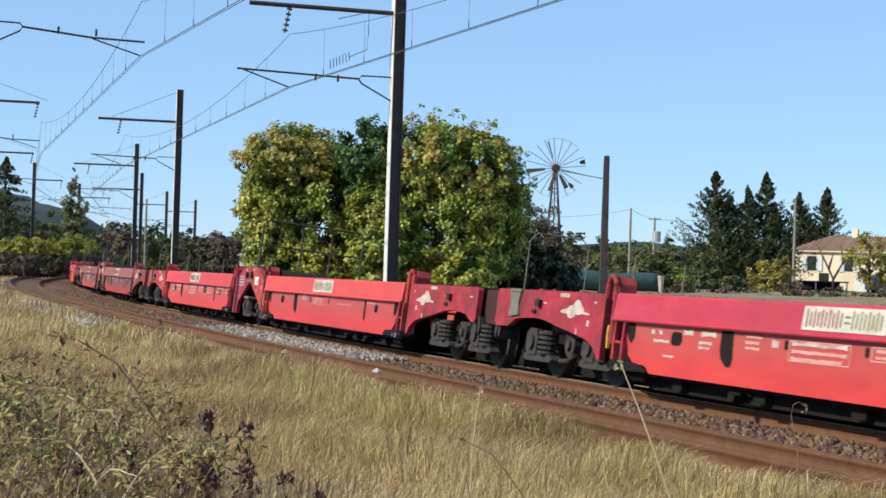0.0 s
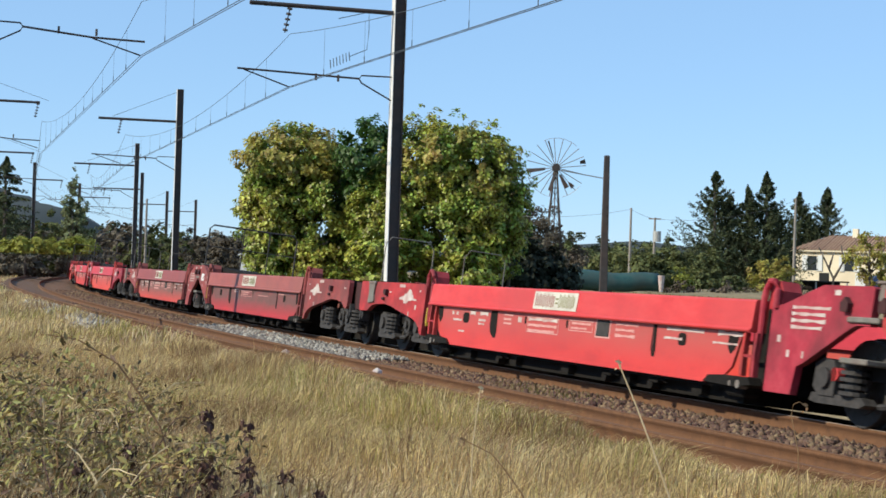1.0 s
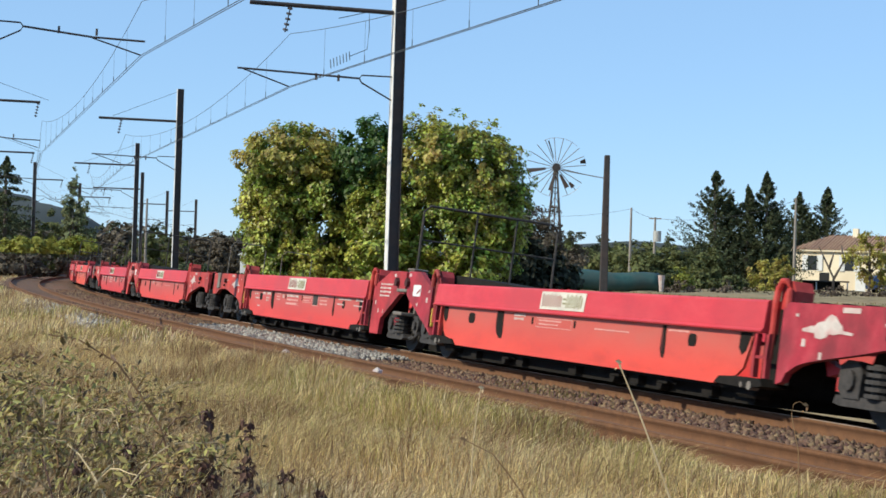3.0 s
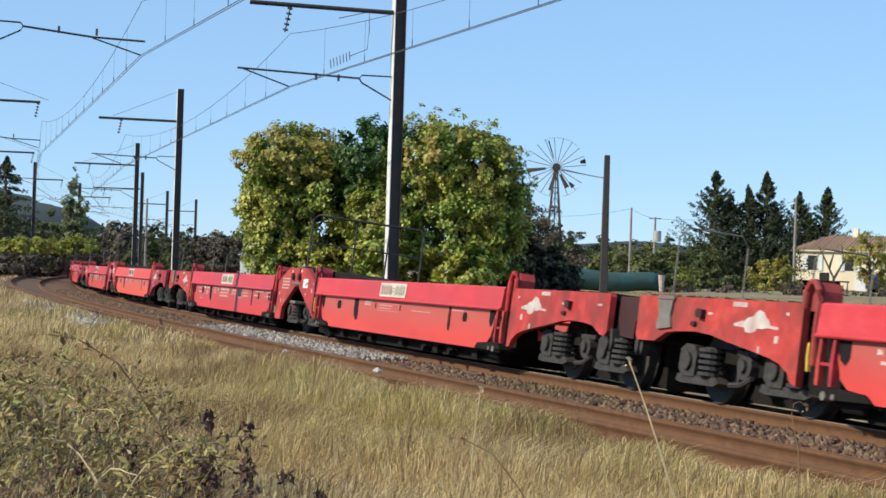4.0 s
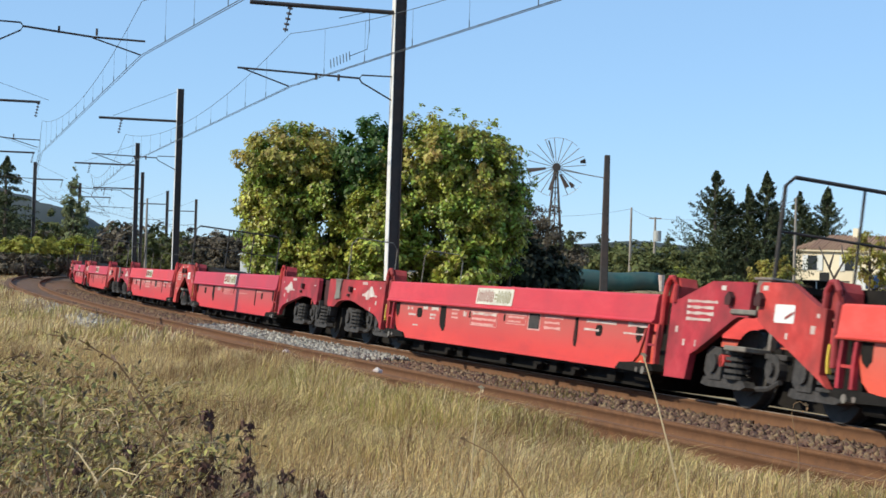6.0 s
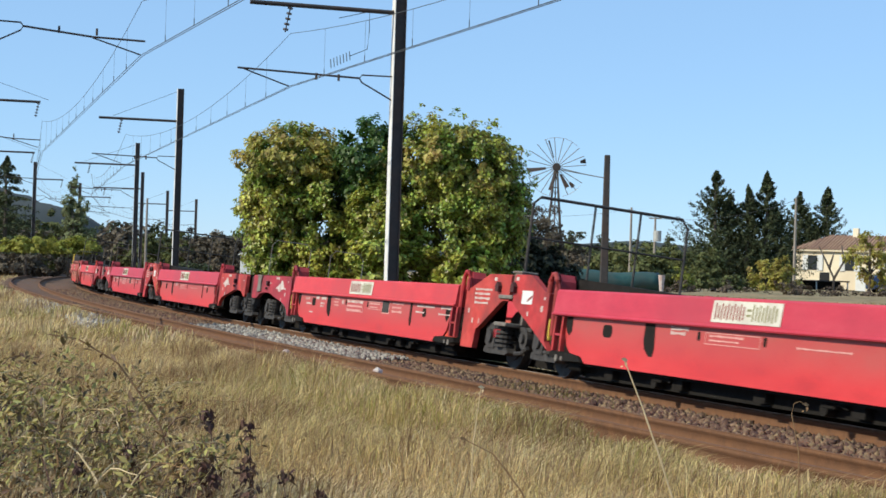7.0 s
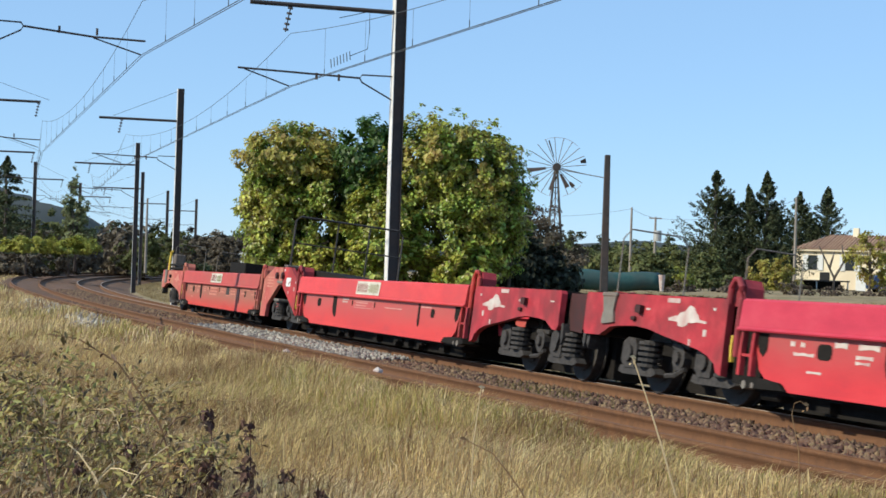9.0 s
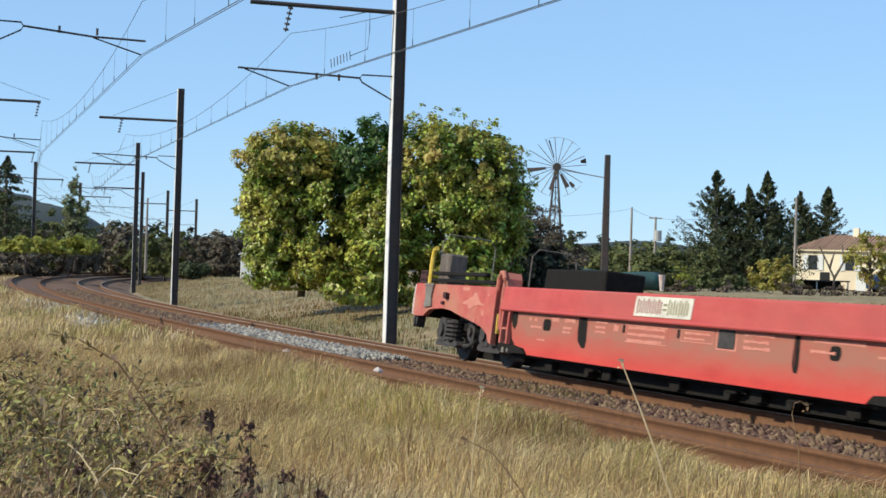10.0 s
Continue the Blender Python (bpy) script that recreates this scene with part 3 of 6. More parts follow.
def half_wagon(kind):
    """One half of the twin car: a pocket, an end platform over a bogie and half of the middle joint. k: side of the end platform along x."""
    k = 1 if kind == "rear" else -1
    w = new("wagon")
    tagged(w, "red low-floor lorry-carrying wagon with faded paint" if k > 0 else "red low-floor lorry-carrying wagon coupled at its middle bogie", "railway wagon", "wagons of the train", "")
    hp = HALF_P
    Z_LIP, Z_LOW, Z_TOP = 0.80, 0.225, 1.135
    for side in (1, -1):
        # lower side plate, cut away at both ends above the pivot gear
        half = [(hp - 1.08, Z_LOW), (hp - 0.96, 0.30), (hp - 0.60, 0.335), (hp - 0.47, 0.42), (hp - 0.30, Z_LIP + 0.02)]
        pts = half + [(-x, z) for x, z in half[::-1]]
        bm = B()
        ya, yb = (Y_FACE - 0.07, Y_FACE - 0.04) if side > 0 else (-Y_FACE + 0.04, -Y_FACE + 0.07)
        plate(bm, pts, ya, yb)
        lower = part("lower_side_plate", bm, RED_LOWER, w, "red lower side plate")
        bm = B()
        if side > 0:
            # leaning upper beam with a folded lip
            sec = [(Y_FACE - 0.04, Z_LIP), (Y_FACE + 0.035, Z_LIP - 0.004), (Y_FACE + 0.045, Z_LIP + 0.012), (Y_FACE + 0.015, Z_LIP + 0.04), (Y_FACE - 0.004, Z_TOP - 0.025), (Y_FACE - 0.03, Z_TOP), (Y_FACE - 0.16, Z_TOP), (Y_FACE - 0.16, Z_LIP)]
        else:
            sec = [(-Y_FACE + 0.05, Z_LIP), (-Y_FACE - 0.02, Z_LIP), (-Y_FACE + 0.06, Z_TOP), (-Y_FACE + 0.16, Z_TOP), (-Y_FACE + 0.16, Z_LIP)]
        a = [bm.verts.new((-hp + 0.05, y, z)) for y, z in sec]
        b = [bm.verts.new((hp - 0.05, y, z)) for y, z in sec]
        bm.faces.new(a)
        bm.faces.new(b[::-1])
        for i in range(len(sec)):
            bm.faces.new((a[i], b[i], b[(i + 1) % len(sec)], a[(i + 1) % len(sec)]))
        bmesh.ops.recalc_face_normals(bm, faces=bm.faces)
        beam = part("upper_side_beam", bm, RED, w, "faded red upper side beam")
        if side < 0:
            continue
        yo = Y_FACE - 0.041
        # slots and holes: the tall slot near the platform or joint, a rounded hole beside it
        shapes = [rounded(hp - 1.67, 0.655, 0.27, 0.155, 0.06), rounded(-hp + 1.67, 0.655, 0.20, 0.14, 0.05)]
        x = hp - 2.84
        shapes.append([(x + 0.14, 0.79), (x - 0.12, 0.79), (x - 0.15, 0.50), (x - 0.12, 0.41), (x - 0.02, 0.41), (x + 0.11, 0.49), (x + 0.15, 0.60)])
        x = -hp + 2.38
        shapes.append([(x + 0.05, 0.79), (x - 0.05, 0.79), (x - 0.07, 0.50), (x - 0.05, 0.42), (x + 0.02, 0.43), (x + 0.06, 0.52)])
        for q in (1, -1):
            shapes.append([(q * (hp - 0.34), 0.79), (q * (hp - 0.60), 0.79), (q * (hp - 0.60), 0.62), (q * (hp - 0.53), 0.55), (q * (hp - 0.44), 0.60)])
        shapes += [rounded(x, 0.70, 0.065, 0.10, 0.02) for x in (1.17, -0.27)]
        # nothing is cut out: thin black plates give the shade inside each opening
        for sh in shapes:
            part("side_opening", plate(B(), sh, yo, yo + 0.004), DARK_METAL, lower, "slot in the side plate with its shade painted black")
        part("crack", plate(B(), [(-2.81, 0.78), (-2.79, 0.78), (-2.80, 0.56), (-2.83, 0.46), (-2.84, 0.56)], yo, yo + 0.004), RED_GRIMY_PLATE, lower)
        yb = yo + 0.002
        if k > 0:
            part("document_holder", box(B(), -1.58, -1.21, yo, yo + 0.012, 0.59, 0.79, 0.008), GREY_STEEL, lower, "grey framed document holder")
            outline(lower, "holder_frame", -1.62, -1.17, 0.57, 0.81, yo + 0.001, PALE_LETTER, 0.03)
            outline(lower, "text_frame", 0.0, 1.11, 0.545, 0.755, yb, PALE_LETTER)
            bars(lower, 0.56, 0.72, 1.0, 1, 0.05, yb, WHITE_PAINT, 5)
            bars(lower, 0.56, 0.61, 1.0, 2, 0.045, yb, PALE_LETTER, 6, 1.6)
            outline(lower, "text_frame", -1.10, -0.34, 0.62, 0.76, yb, PALE_LETTER)
            bars(lower, -0.72, 0.69, 0.6, 2, 0.035, yb, PALE_LETTER, 7, 1.7)
            bars(lower, 1.82, 0.69, 0.34, 3, 0.035, yb, PALE_LETTER, 8, 1.7)
            bars(lower, 1.38, 0.70, 0.14, 1, 0.09, yb, WHITE_PAINT, 9)
            bars(lower, 3.27, 0.735, 0.22, 1, 0.07, yb, WHITE_PAINT, 10)
            bars(lower, 2.80, 0.735, 0.34, 1, 0.07, yb, WHITE_PAINT, 11)
            bars(lower, 2.86, 0.61, 0.28, 2, 0.04, yb, WHITE_PAINT, 12, 1.3)
            bars(lower, 4.14, 0.71, 0.08, 1, 0.07, yb, WHITE_PAINT, 13)
            bars(lower, 3.95, 0.71, 0.08, 1, 0.07, yb, WHITE_PAINT, 14)
            bars(lower, 3.92, 0.615, 0.38, 1, 0.035, yb, WHITE_PAINT, 15)
            bars(lower, 3.70, 0.45, 0.26, 1, 0.03, yb, WHITE_PAINT, 16)
            bars(lower, -2.08, 0.69, 0.62, 3, 0.04, yb, PALE_LETTER, 17, 1.7)
            bars(lower, -3.60, 0.76, 0.9, 1, 0.055, yb, WHITE_PAINT, 18)
            bars(lower, -3.32, 0.655, 0.45, 1, 0.035, yb, WHITE_PAINT, 19)
            bars(lower, -4.70, 0.76, 0.65, 1, 0.06, yb, WHITE_PAINT, 20)
            bars(lower, -4.55, 0.655, 0.55, 1, 0.03, yb, WHITE_PAINT, 21)
        else:
            bars(lower, 1.64, 0.735, 0.42, 2, 0.04, yb, WHITE_PAINT, 22, 1.3)
            outline(lower, "text_frame", -0.18, 1.02, 0.62, 0.75, yb, PALE_LETTER, 0.009)
            bars(lower, 0.55, 0.69, 0.75, 2, 0.025, yb, PALE_LETTER, 23, 1.9)
            bars(lower, -1.4, 0.67, 1.0, 1, 0.022, yb, PALE_LETTER, 24)
            bars(lower, -3.2, 0.74, 0.5, 1, 0.03, yb, PALE_LETTER, 25)
    # pocket floor; added black block for the shade under the wagon; hoses and valves
    part("pocket_floor", box(B(), -hp + 0.3, hp - 0.3, -Y_FACE + 0.13, Y_FACE - 0.13, 0.19, 0.30), DARK_METAL, w)
    bm = B()
    box(bm, -hp + 0.6, hp - 0.6, -1.0, 1.0, 0.05, 0.19)
    for x in np.linspace(-hp + 1.5, hp - 1.5, 5):
        box(bm, x - 0.12, x + 0.12, 1.0, 1.1, 0.08, 0.19)
    part("underframe", bm, DARK_METAL, w, "black block added for the shade under the wagon")
    for x in (2.4, -1.3, -2.6):
        bm = B()
        disc(bm, (x, 1.08, 0.12), (0, 1, 0), 0.07, 0.05, 12)
        box(bm, x - 0.20, x + 0.02, 1.05, 1.14, 0.13, 0.18, 0.01)
        tube(bm, [(x - 0.05, 1.12, 0.16), (x - 0.22, 1.12, 0.18), (x - 0.42, 1.12, 0.15)], 0.014, 6)
        part("brake_valve", bm, DARK_METAL, w, "grimy brake valve below the pocket")
    if k < 0:
        # dark loading ramp sloping down from the joint into the pocket
        part("loading_ramp", plate(B(), [(hp + 0.5, 1.10), (hp + 0.5, 1.30), (hp - 0.1, 1.30), (hp - 4.2, 1.10)], 0.1, 0.95), DARK_METAL, w, "black loading ramp inside the pocket")
    for q in (1, -1):
        # pull gear below the pocket ends
        bm = B()
        plate(bm, [(q * (hp - 1.02), 0.235), (q * (hp - 0.92), 0.31), (q * (hp - 0.55), 0.33), (q * (hp - 0.05), 0.335), (q * (hp + 0.02), 0.26), (q * (hp - 0.35), 0.22)], 1.0, Y_FACE - 0.01)
        box(bm, q * (hp - 0.75), q * (hp - 0.35), 0.95, 1.16, 0.12, 0.24, 0.03)
        part("pivot_gear", bm, DARK_METAL, w, "black pivot gear below the pocket end")
        for dx, r in ((0.25, 0.045), (0.42, 0.03)):
            part("pivot_pin", disc(B(), (q * (hp - dx), 1.24, 0.25), (0, 1, 0), r, 0.055, 12), COVER_GREY, w, "bare steel pivot pin")
        # end post: black box added as the shade in the gap, with a hooked red guide
        part("post_gap", box(B(), q * (hp - 0.30), q * (hp + 0.28), 0.6, Y_FACE - 0.16, 0.30, 1.08), DARK_METAL, w)
        for sd in (1, -1):
            bm = B()
            xx, y = q * (hp + 0.055), sd * (Y_FACE - 0.04)
            tube(bm, [(xx - q * 0.02, y, 0.52), (xx, y, 0.82), (xx - q * 0.01, y, 1.12), (xx + q * 0.02, y, 1.25), (xx + q * 0.09, y, 1.33), (xx + q * 0.17, y, 1.33), (xx + q * 0.24, y, 1.24), (xx + q * 0.25, y, 1.06)], 0.036, 8)
            part("guide_hook", bm, RED_DIRTY, w, "dull red curved guide hook")
            bm = B()
            yy = (Y_FACE - 0.30, Y_FACE - 0.09) if sd > 0 else (-Y_FACE + 0.09, -Y_FACE + 0.30)
            plate(bm, [(xx - q * 0.02, 1.05), (xx + q * 0.01, 1.25), (xx + q * 0.08, 1.34), (xx + q * 0.20, 1.34), (xx + q * 0.27, 1.24), (xx + q * 0.26, 1.05)], *yy)
            part("hook_housing", bm, RED_DIRTY, w, "faded magenta-red hook housing")
        for dx in (-0.22, 0.02):
            bm = B()
            xx = q * (hp - 0.16) + dx
            plate(bm, [(xx - 0.025, 0.79), (xx + 0.025, 0.79), (xx + 0.045, 0.55), (xx + 0.035, 0.34), (xx - 0.02, 0.34), (xx - 0.01, 0.55)], Y_FACE - 0.05, Y_FACE + 0.01)
            part("step_bracket", bm, RED_DIRTY, w, "dull red bracket of the end post")
        part("step_rung", box(B(), q * (hp - 0.16) - 0.22, q * (hp - 0.16) + 0.05, Y_FACE - 0.04, Y_FACE + 0.0, 0.535, 0.565), RED_DIRTY, w)
    xx = hp + 0.11
    lever = plate(B(), [(xx - 0.02, 0.74), (xx + 0.012, 0.74), (xx + 0.02, 0.60), (xx + 0.0, 0.46), (xx - 0.028, 0.46), (xx - 0.012, 0.60)], Y_FACE - 0.05, Y_FACE - 0.01)
    part("lever", lever, YELLOW, w, "yellow locking lever")

    # end platform over its bogie
    e0 = hp + 0.27
    e1 = hp + (3.91 if k > 0 else 3.60)
    for sd in (1, -1):
        ya, yb = (Y_FACE - 0.09, Y_FACE - 0.01) if sd > 0 else (-Y_FACE + 0.01, -Y_FACE + 0.09)
        prof = [(e0, 0.30), (hp + 0.38, 0.33), (hp + 0.44, 0.42), (hp + 0.62, 0.50), (hp + 0.80, 0.545), (hp + 1.23, 0.605), (hp + 1.70, 0.665), (hp + 2.10, 0.725), (hp + 2.45, 0.75), (hp + 2.90, 0.735),
                (hp + 3.15, 0.71), (hp + 3.30, 0.65), (hp + 3.42, 0.605), (e1 - 0.06, 0.60), (e1, 0.66), (e1, 1.08), (e1 - 0.03, 1.12), (e0 + 0.10, 1.12), (e0, 1.07)]
        side_plate = part("end_side_plate", plate(B(), [(k * x, z) for x, z in prof], ya, yb), RED_DIRTY, w, "weathered red end platform side with an arched cut-out")
        if sd < 0:
            continue
        y0, y1 = Y_FACE - 0.012, Y_FACE - 0.005
        cx = k * (hp + 1.14)
        blob = [(0.47, -0.035), (0.30, 0.0), (0.26, -0.01), (0.19, 0.035), (0.08, 0.05), (0.03, 0.09), (-0.03, 0.12), (-0.12, 0.10), (-0.19, 0.04), (-0.24, 0.015), (-0.27, -0.03), (-0.44, -0.045), (-0.43, -0.07),
                (-0.22, -0.06), (-0.10, -0.075), (-0.02, -0.07), (0.02, -0.105), (0.12, -0.125), (0.22, -0.115), (0.24, -0.07), (0.46, -0.06)]
        part("logo", plate(B(), [(cx + dx, 0.905 + dz) for dx, dz in blob], y0, y1), WHITE_PAINT, side_plate, "chipped white logo patch")
        for u, z, ww, hh in ((0.72, 0.735, 0.07, 0.075), (1.05, 0.62, 0.05, 0.07), (1.52, 1.07, 0.30, 0.05), (2.15, 0.955, 0.10, 0.025), (3.32, 0.97, 0.13, 0.02), (0.55, 1.0, 0.05, 0.03)):
            part("marking", box(B(), k * (hp + u) - ww / 2, k * (hp + u) + ww / 2, y0, y1, z - hh / 2, z + hh / 2), WHITE_PAINT, side_plate)
        # red bracket and its shadow in one: the near-black red holds both
        bm = B()
        x = k * (hp + 2.35)
        disc(bm, (x, Y_FACE, 0.95), (0, 1, 0), 0.05, 0.05, 10)
        plate(bm, [(x - 0.10, 0.99), (x - 0.05, 0.99), (x - 0.03, 0.90), (x - 0.09, 0.89)], Y_FACE - 0.01, Y_FACE + 0.05)
        box(bm, x + 0.08, x + 0.18, Y_FACE - 0.01, Y_FACE + 0.03, 0.81, 0.86, 0.01)
        part("bracket", bm, material_cache["end"], side_plate, "red pin bracket with its shadow painted into the dark red")
        if k > 0:
            x = hp + 3.18
            bm = plate(B(), [(x - 0.18, 0.77), (x + 0.15, 0.74), (x + 0.17, 0.80), (x + 0.13, 0.90), (x + 0.18, 1.05), (x + 0.18, 1.10), (x - 0.17, 1.10), (x - 0.17, 1.05), (x - 0.14, 0.90)], Y_FACE - 0.01, Y_FACE + 0.02)
            part("cover_plate", bm, COVER_GREY, side_plate, "pale grey steel cover plate")
            part("cover_cap", box(B(), x - 0.20, x + 0.20, Y_FACE - 0.01, Y_FACE + 0.03, 1.075, 1.125, 0.01), COVER_GREY, side_plate)
    bm = B()
    box(bm, k * (e0 + 0.02), k * (e1 - 0.02), -Y_FACE + 0.1, Y_FACE - 0.1, 1.02, 1.09)
    for x in np.linspace(e0 + 0.3, e1 - 0.3, 8):
        box(bm, k * x - 0.05, k * x + 0.05, -Y_FACE + 0.05, Y_FACE - 0.02, 1.085, 1.135, 0.01)
    part("end_deck", bm, DARK_METAL, w)
    bm = B()
    ec = hp + L_HALF
    for y in (0.88, -0.88):
        disc(bm, (k * (ec - 0.12), y, 0.9), (1, 0, 0), 0.08, 0.14, 12)
        disc(bm, (k * (ec - 0.015), y, 0.9), (1, 0, 0), 0.2, 0.012, 16)
    box(bm, k * (e1 - 0.5), k * (ec - 0.24), -1.15, 1.15, 0.60, 1.08, 0.02)
    part("buffer_beam", bm, DARK_METAL, w)
    for x in (e1 - 0.10, e1 + 0.03):
        bm = plate(B(), [(k * (x - 0.03), 0.70), (k * (x + 0.03), 0.70), (k * (x + 0.06), 0.52), (k * (x + 0.01), 0.42), (k * (x - 0.02), 0.52)], Y_FACE - 0.2, Y_FACE - 0.06)
        part("side_step", bm, GREY_STEEL, w, "grey step bracket below the wagon end")
    if k < 0:
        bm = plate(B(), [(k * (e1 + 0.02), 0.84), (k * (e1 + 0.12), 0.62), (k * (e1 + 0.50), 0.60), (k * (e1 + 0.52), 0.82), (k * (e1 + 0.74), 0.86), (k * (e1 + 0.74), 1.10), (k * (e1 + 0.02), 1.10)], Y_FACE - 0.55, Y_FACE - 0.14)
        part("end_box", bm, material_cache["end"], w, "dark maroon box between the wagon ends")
    x = k * (hp + 0.95)
    part("brake_handwheel", plate(B(), [(x - 0.2, 0.50), (x + 0.05, 0.56), (x + 0.2, 0.62), (x + 0.12, 0.44)], Y_FACE - 0.35, Y_FACE - 0.25), RED, w, "small red brake lever plate")
    bogie(w, k * (hp + 2.1) - 0.43, k)
    # hoop rails standing across the end platform
    for x, ya, yb, top in ((e1 - 0.35, 1.05, 0.15, 1.95), (hp + 2.3, 0.0, -0.75, 1.85)) if k > 0 else ():
        bm = B()
        tube(bm, [(x, ya, 1.1), (x, ya, top - 0.12), (x, ya - 0.10, top), (x, yb + 0.10, top), (x, yb, top - 0.12), (x, yb, 1.1)], 0.010, 8)
        part("hoop_rail", bm, COVER_GREY, w, "thin grey tubular hoop rail")

    # half of the middle joint
    j = -k
    t0 = hp + 0.22
    if k > 0:
        prof = [(t0, 0.22), (hp + 0.74, 0.22), (hp + 0.80, 0.50), (hp + 0.92, 0.54), (hp + 1.70, 0.91), (hp + 1.80, 0.94), (hp + 2.02, 0.94), (hp + 2.04, 1.29), (hp + 2.00, 1.31), (hp + 1.15, 1.31), (hp + 0.45, 1.11), (t0, 1.07)]
        y_plate = Y_FACE - 0.05
    else:
        prof = [(t0 - 0.15, 0.32), (hp + 0.30, 0.42), (hp + 0.85, 0.65), (hp + 1.34, 0.84), (hp + 1.50, 0.92), (hp + 1.52, 1.27), (hp + 1.47, 1.31), (hp + 0.92, 1.31), (hp + 0.40, 1.10), (t0, 1.07), (t0, 0.44)]
        y_plate = Y_FACE - 0.01
    for sd in (1, -1):
        ya, yb = (y_plate - 0.08, y_plate) if sd > 0 else (-y_plate, -y_plate + 0.08)
        sp = part("joint_side_plate", plate(B(), [(j * x, z) for x, z in prof], ya, yb), RED_DIRTY, w, "dull red plate with a diagonal cut over the middle bogie")
        if sd < 0:
            continue
        if k > 0:
            bars(sp, j * (hp + 0.97), 0.985, 0.70, 4, 0.042, y_plate + 0.001, WHITE_PAINT, 31, 1.55)
            spots = ((0.42, 0.76, 0.06, 0.07), (0.62, 0.62, 0.05, 0.07), (0.90, 0.62, 0.03, 0.07), (1.42, 1.24, 0.10, 0.05))
        else:
            part("notice_plate", plate(B(), rounded(j * (hp + 0.98), 1.0, 0.38, 0.185, 0.02), y_plate - 0.002, y_plate + 0.004), SHUTTER, sp, "white notice plate")
            x = j * (hp + 0.90)
            part("notice_mark", plate(B(), [(x + 0.06, 0.94), (x - 0.10, 1.0), (x - 0.10, 1.03), (x + 0.06, 0.97)], y_plate + 0.003, y_plate + 0.008), SIGN_INK, sp)
            spots = ((0.42, 0.86, 0.08, 0.08), (0.90, 0.78, 0.04, 0.06), (1.40, 1.25, 0.10, 0.05), (0.35, 1.0, 0.05, 0.04))
        for u, z, ww, hh in spots:
            part("marking", box(B(), j * (hp + u) - ww / 2, j * (hp + u) + ww / 2, y_plate - 0.002, y_plate + 0.004, z - hh / 2, z + hh / 2), WHITE_PAINT, sp)
        u = 1.63 if k > 0 else 1.45
        bm = B()
        plate(bm, [(j * (hp + u) - 0.06, 1.06), (j * (hp + u) + 0.06, 1.06), (j * (hp + u) + 0.07, 1.14), (j * (hp + u), 1.20), (j * (hp + u) - 0.07, 1.14)], y_plate - 0.01, y_plate + 0.06)
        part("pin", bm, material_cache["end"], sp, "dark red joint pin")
    bm = B()
    box(bm, j * (hp + 1.0), j * (hp + 1.75), -Y_FACE + 0.1, Y_FACE - 0.16, 1.23, 1.295)
    box(bm, j * t0, j * (hp + 1.0), -Y_FACE + 0.1, Y_FACE - 0.16, 1.02, 1.07)
    part("joint_deck", bm, DARK_METAL, w)
    if k > 0:
        c = j * (hp + S_LEN / 2)
        bogie(w, c - 0.45, k, True)
        bm = plate(B(), [(c - 0.44, 1.12), (c - 0.26, 1.12), (c - 0.20, 1.20), (c - 0.22, 1.345), (c - 0.48, 1.345), (c - 0.50, 1.20)], Y_FACE - 0.3, Y_FACE - 0.07)
        part("joint_cover", bm, COVER_GREY, w, "pale grey joint cover")
        part("cover_rail", box(B(), c - 0.52, c - 0.16, Y_FACE - 0.3, Y_FACE - 0.05, 1.335, 1.365, 0.008), COVER_GREY, w)
        part("upper_step", box(B(), c - 0.32, c + 0.22, Y_FACE - 0.34, Y_FACE - 0.02, 0.965, 1.02, 0.01), COVER_GREY, w, "pale steel step in the joint")
        part("lower_step", box(B(), c - 0.20, c + 0.27, Y_FACE - 0.34, Y_FACE - 0.02, 0.58, 0.635, 0.01), COVER_GREY, w, "pale steel step in the joint")
        part("step_post", box(B(), c - 0.44, c - 0.38, Y_FACE - 0.25, Y_FACE - 0.17, 0.62, 1.12, 0.01), COVER_GREY, w)
        bm = B()
        disc(bm, (c + 0.55, Y_FACE - 0.2, 0.47), (0, 1, 0), 0.07, 0.04, 12)
        part("red_tap", bm, RED, w, "small red tap beside the joint bogie")
        # hand rail standing across the joint
        bm = B()
        ya, yb = Y_FACE - 0.12, -Y_FACE + 0.1
        c -= 0.45
        tube(bm, [(c, ya, 1.25), (c, ya, 2.32), (c, ya - 0.1, 2.42), (c, yb + 0.1, 2.42), (c, yb, 2.30), (c, yb, 1.2)], 0.022, 8)
        part("top_rail", bm, GREY_STEEL, w, "grey tubular hand rail across the joint")
        part("middle_rail", tube(B(), [(c, ya, 1.85), (c, yb, 1.85)], 0.016, 6), GREY_STEEL, w)
        for y in (0.25, -0.45):
            part("post", tube(B(), [(c, y, 1.2), (c, y, 2.42)], 0.018, 6), GREY_STEEL, w)
    # name board on the upper beam, leaning with it; its brand name stands as plain strokes
    lean = math.atan2(0.019, 0.27)
    base = Matrix.Translation((0.10, Y_FACE + 0.0085, 0.98)) @ FACE_TURN @ pose(0, 0, 0, -math.degrees(lean))
    board = part("name_board", box(B(), -0.73, 0.73, -0.118, 0.118, 0.0, 0.006), PLATE, w, "cream name board with worn lettering")
    board.matrix_local = base
    x = -0.66
    for q in range(10):
        ink = SIGN_INK if q < 5 else SIGN_INK_OLIVE
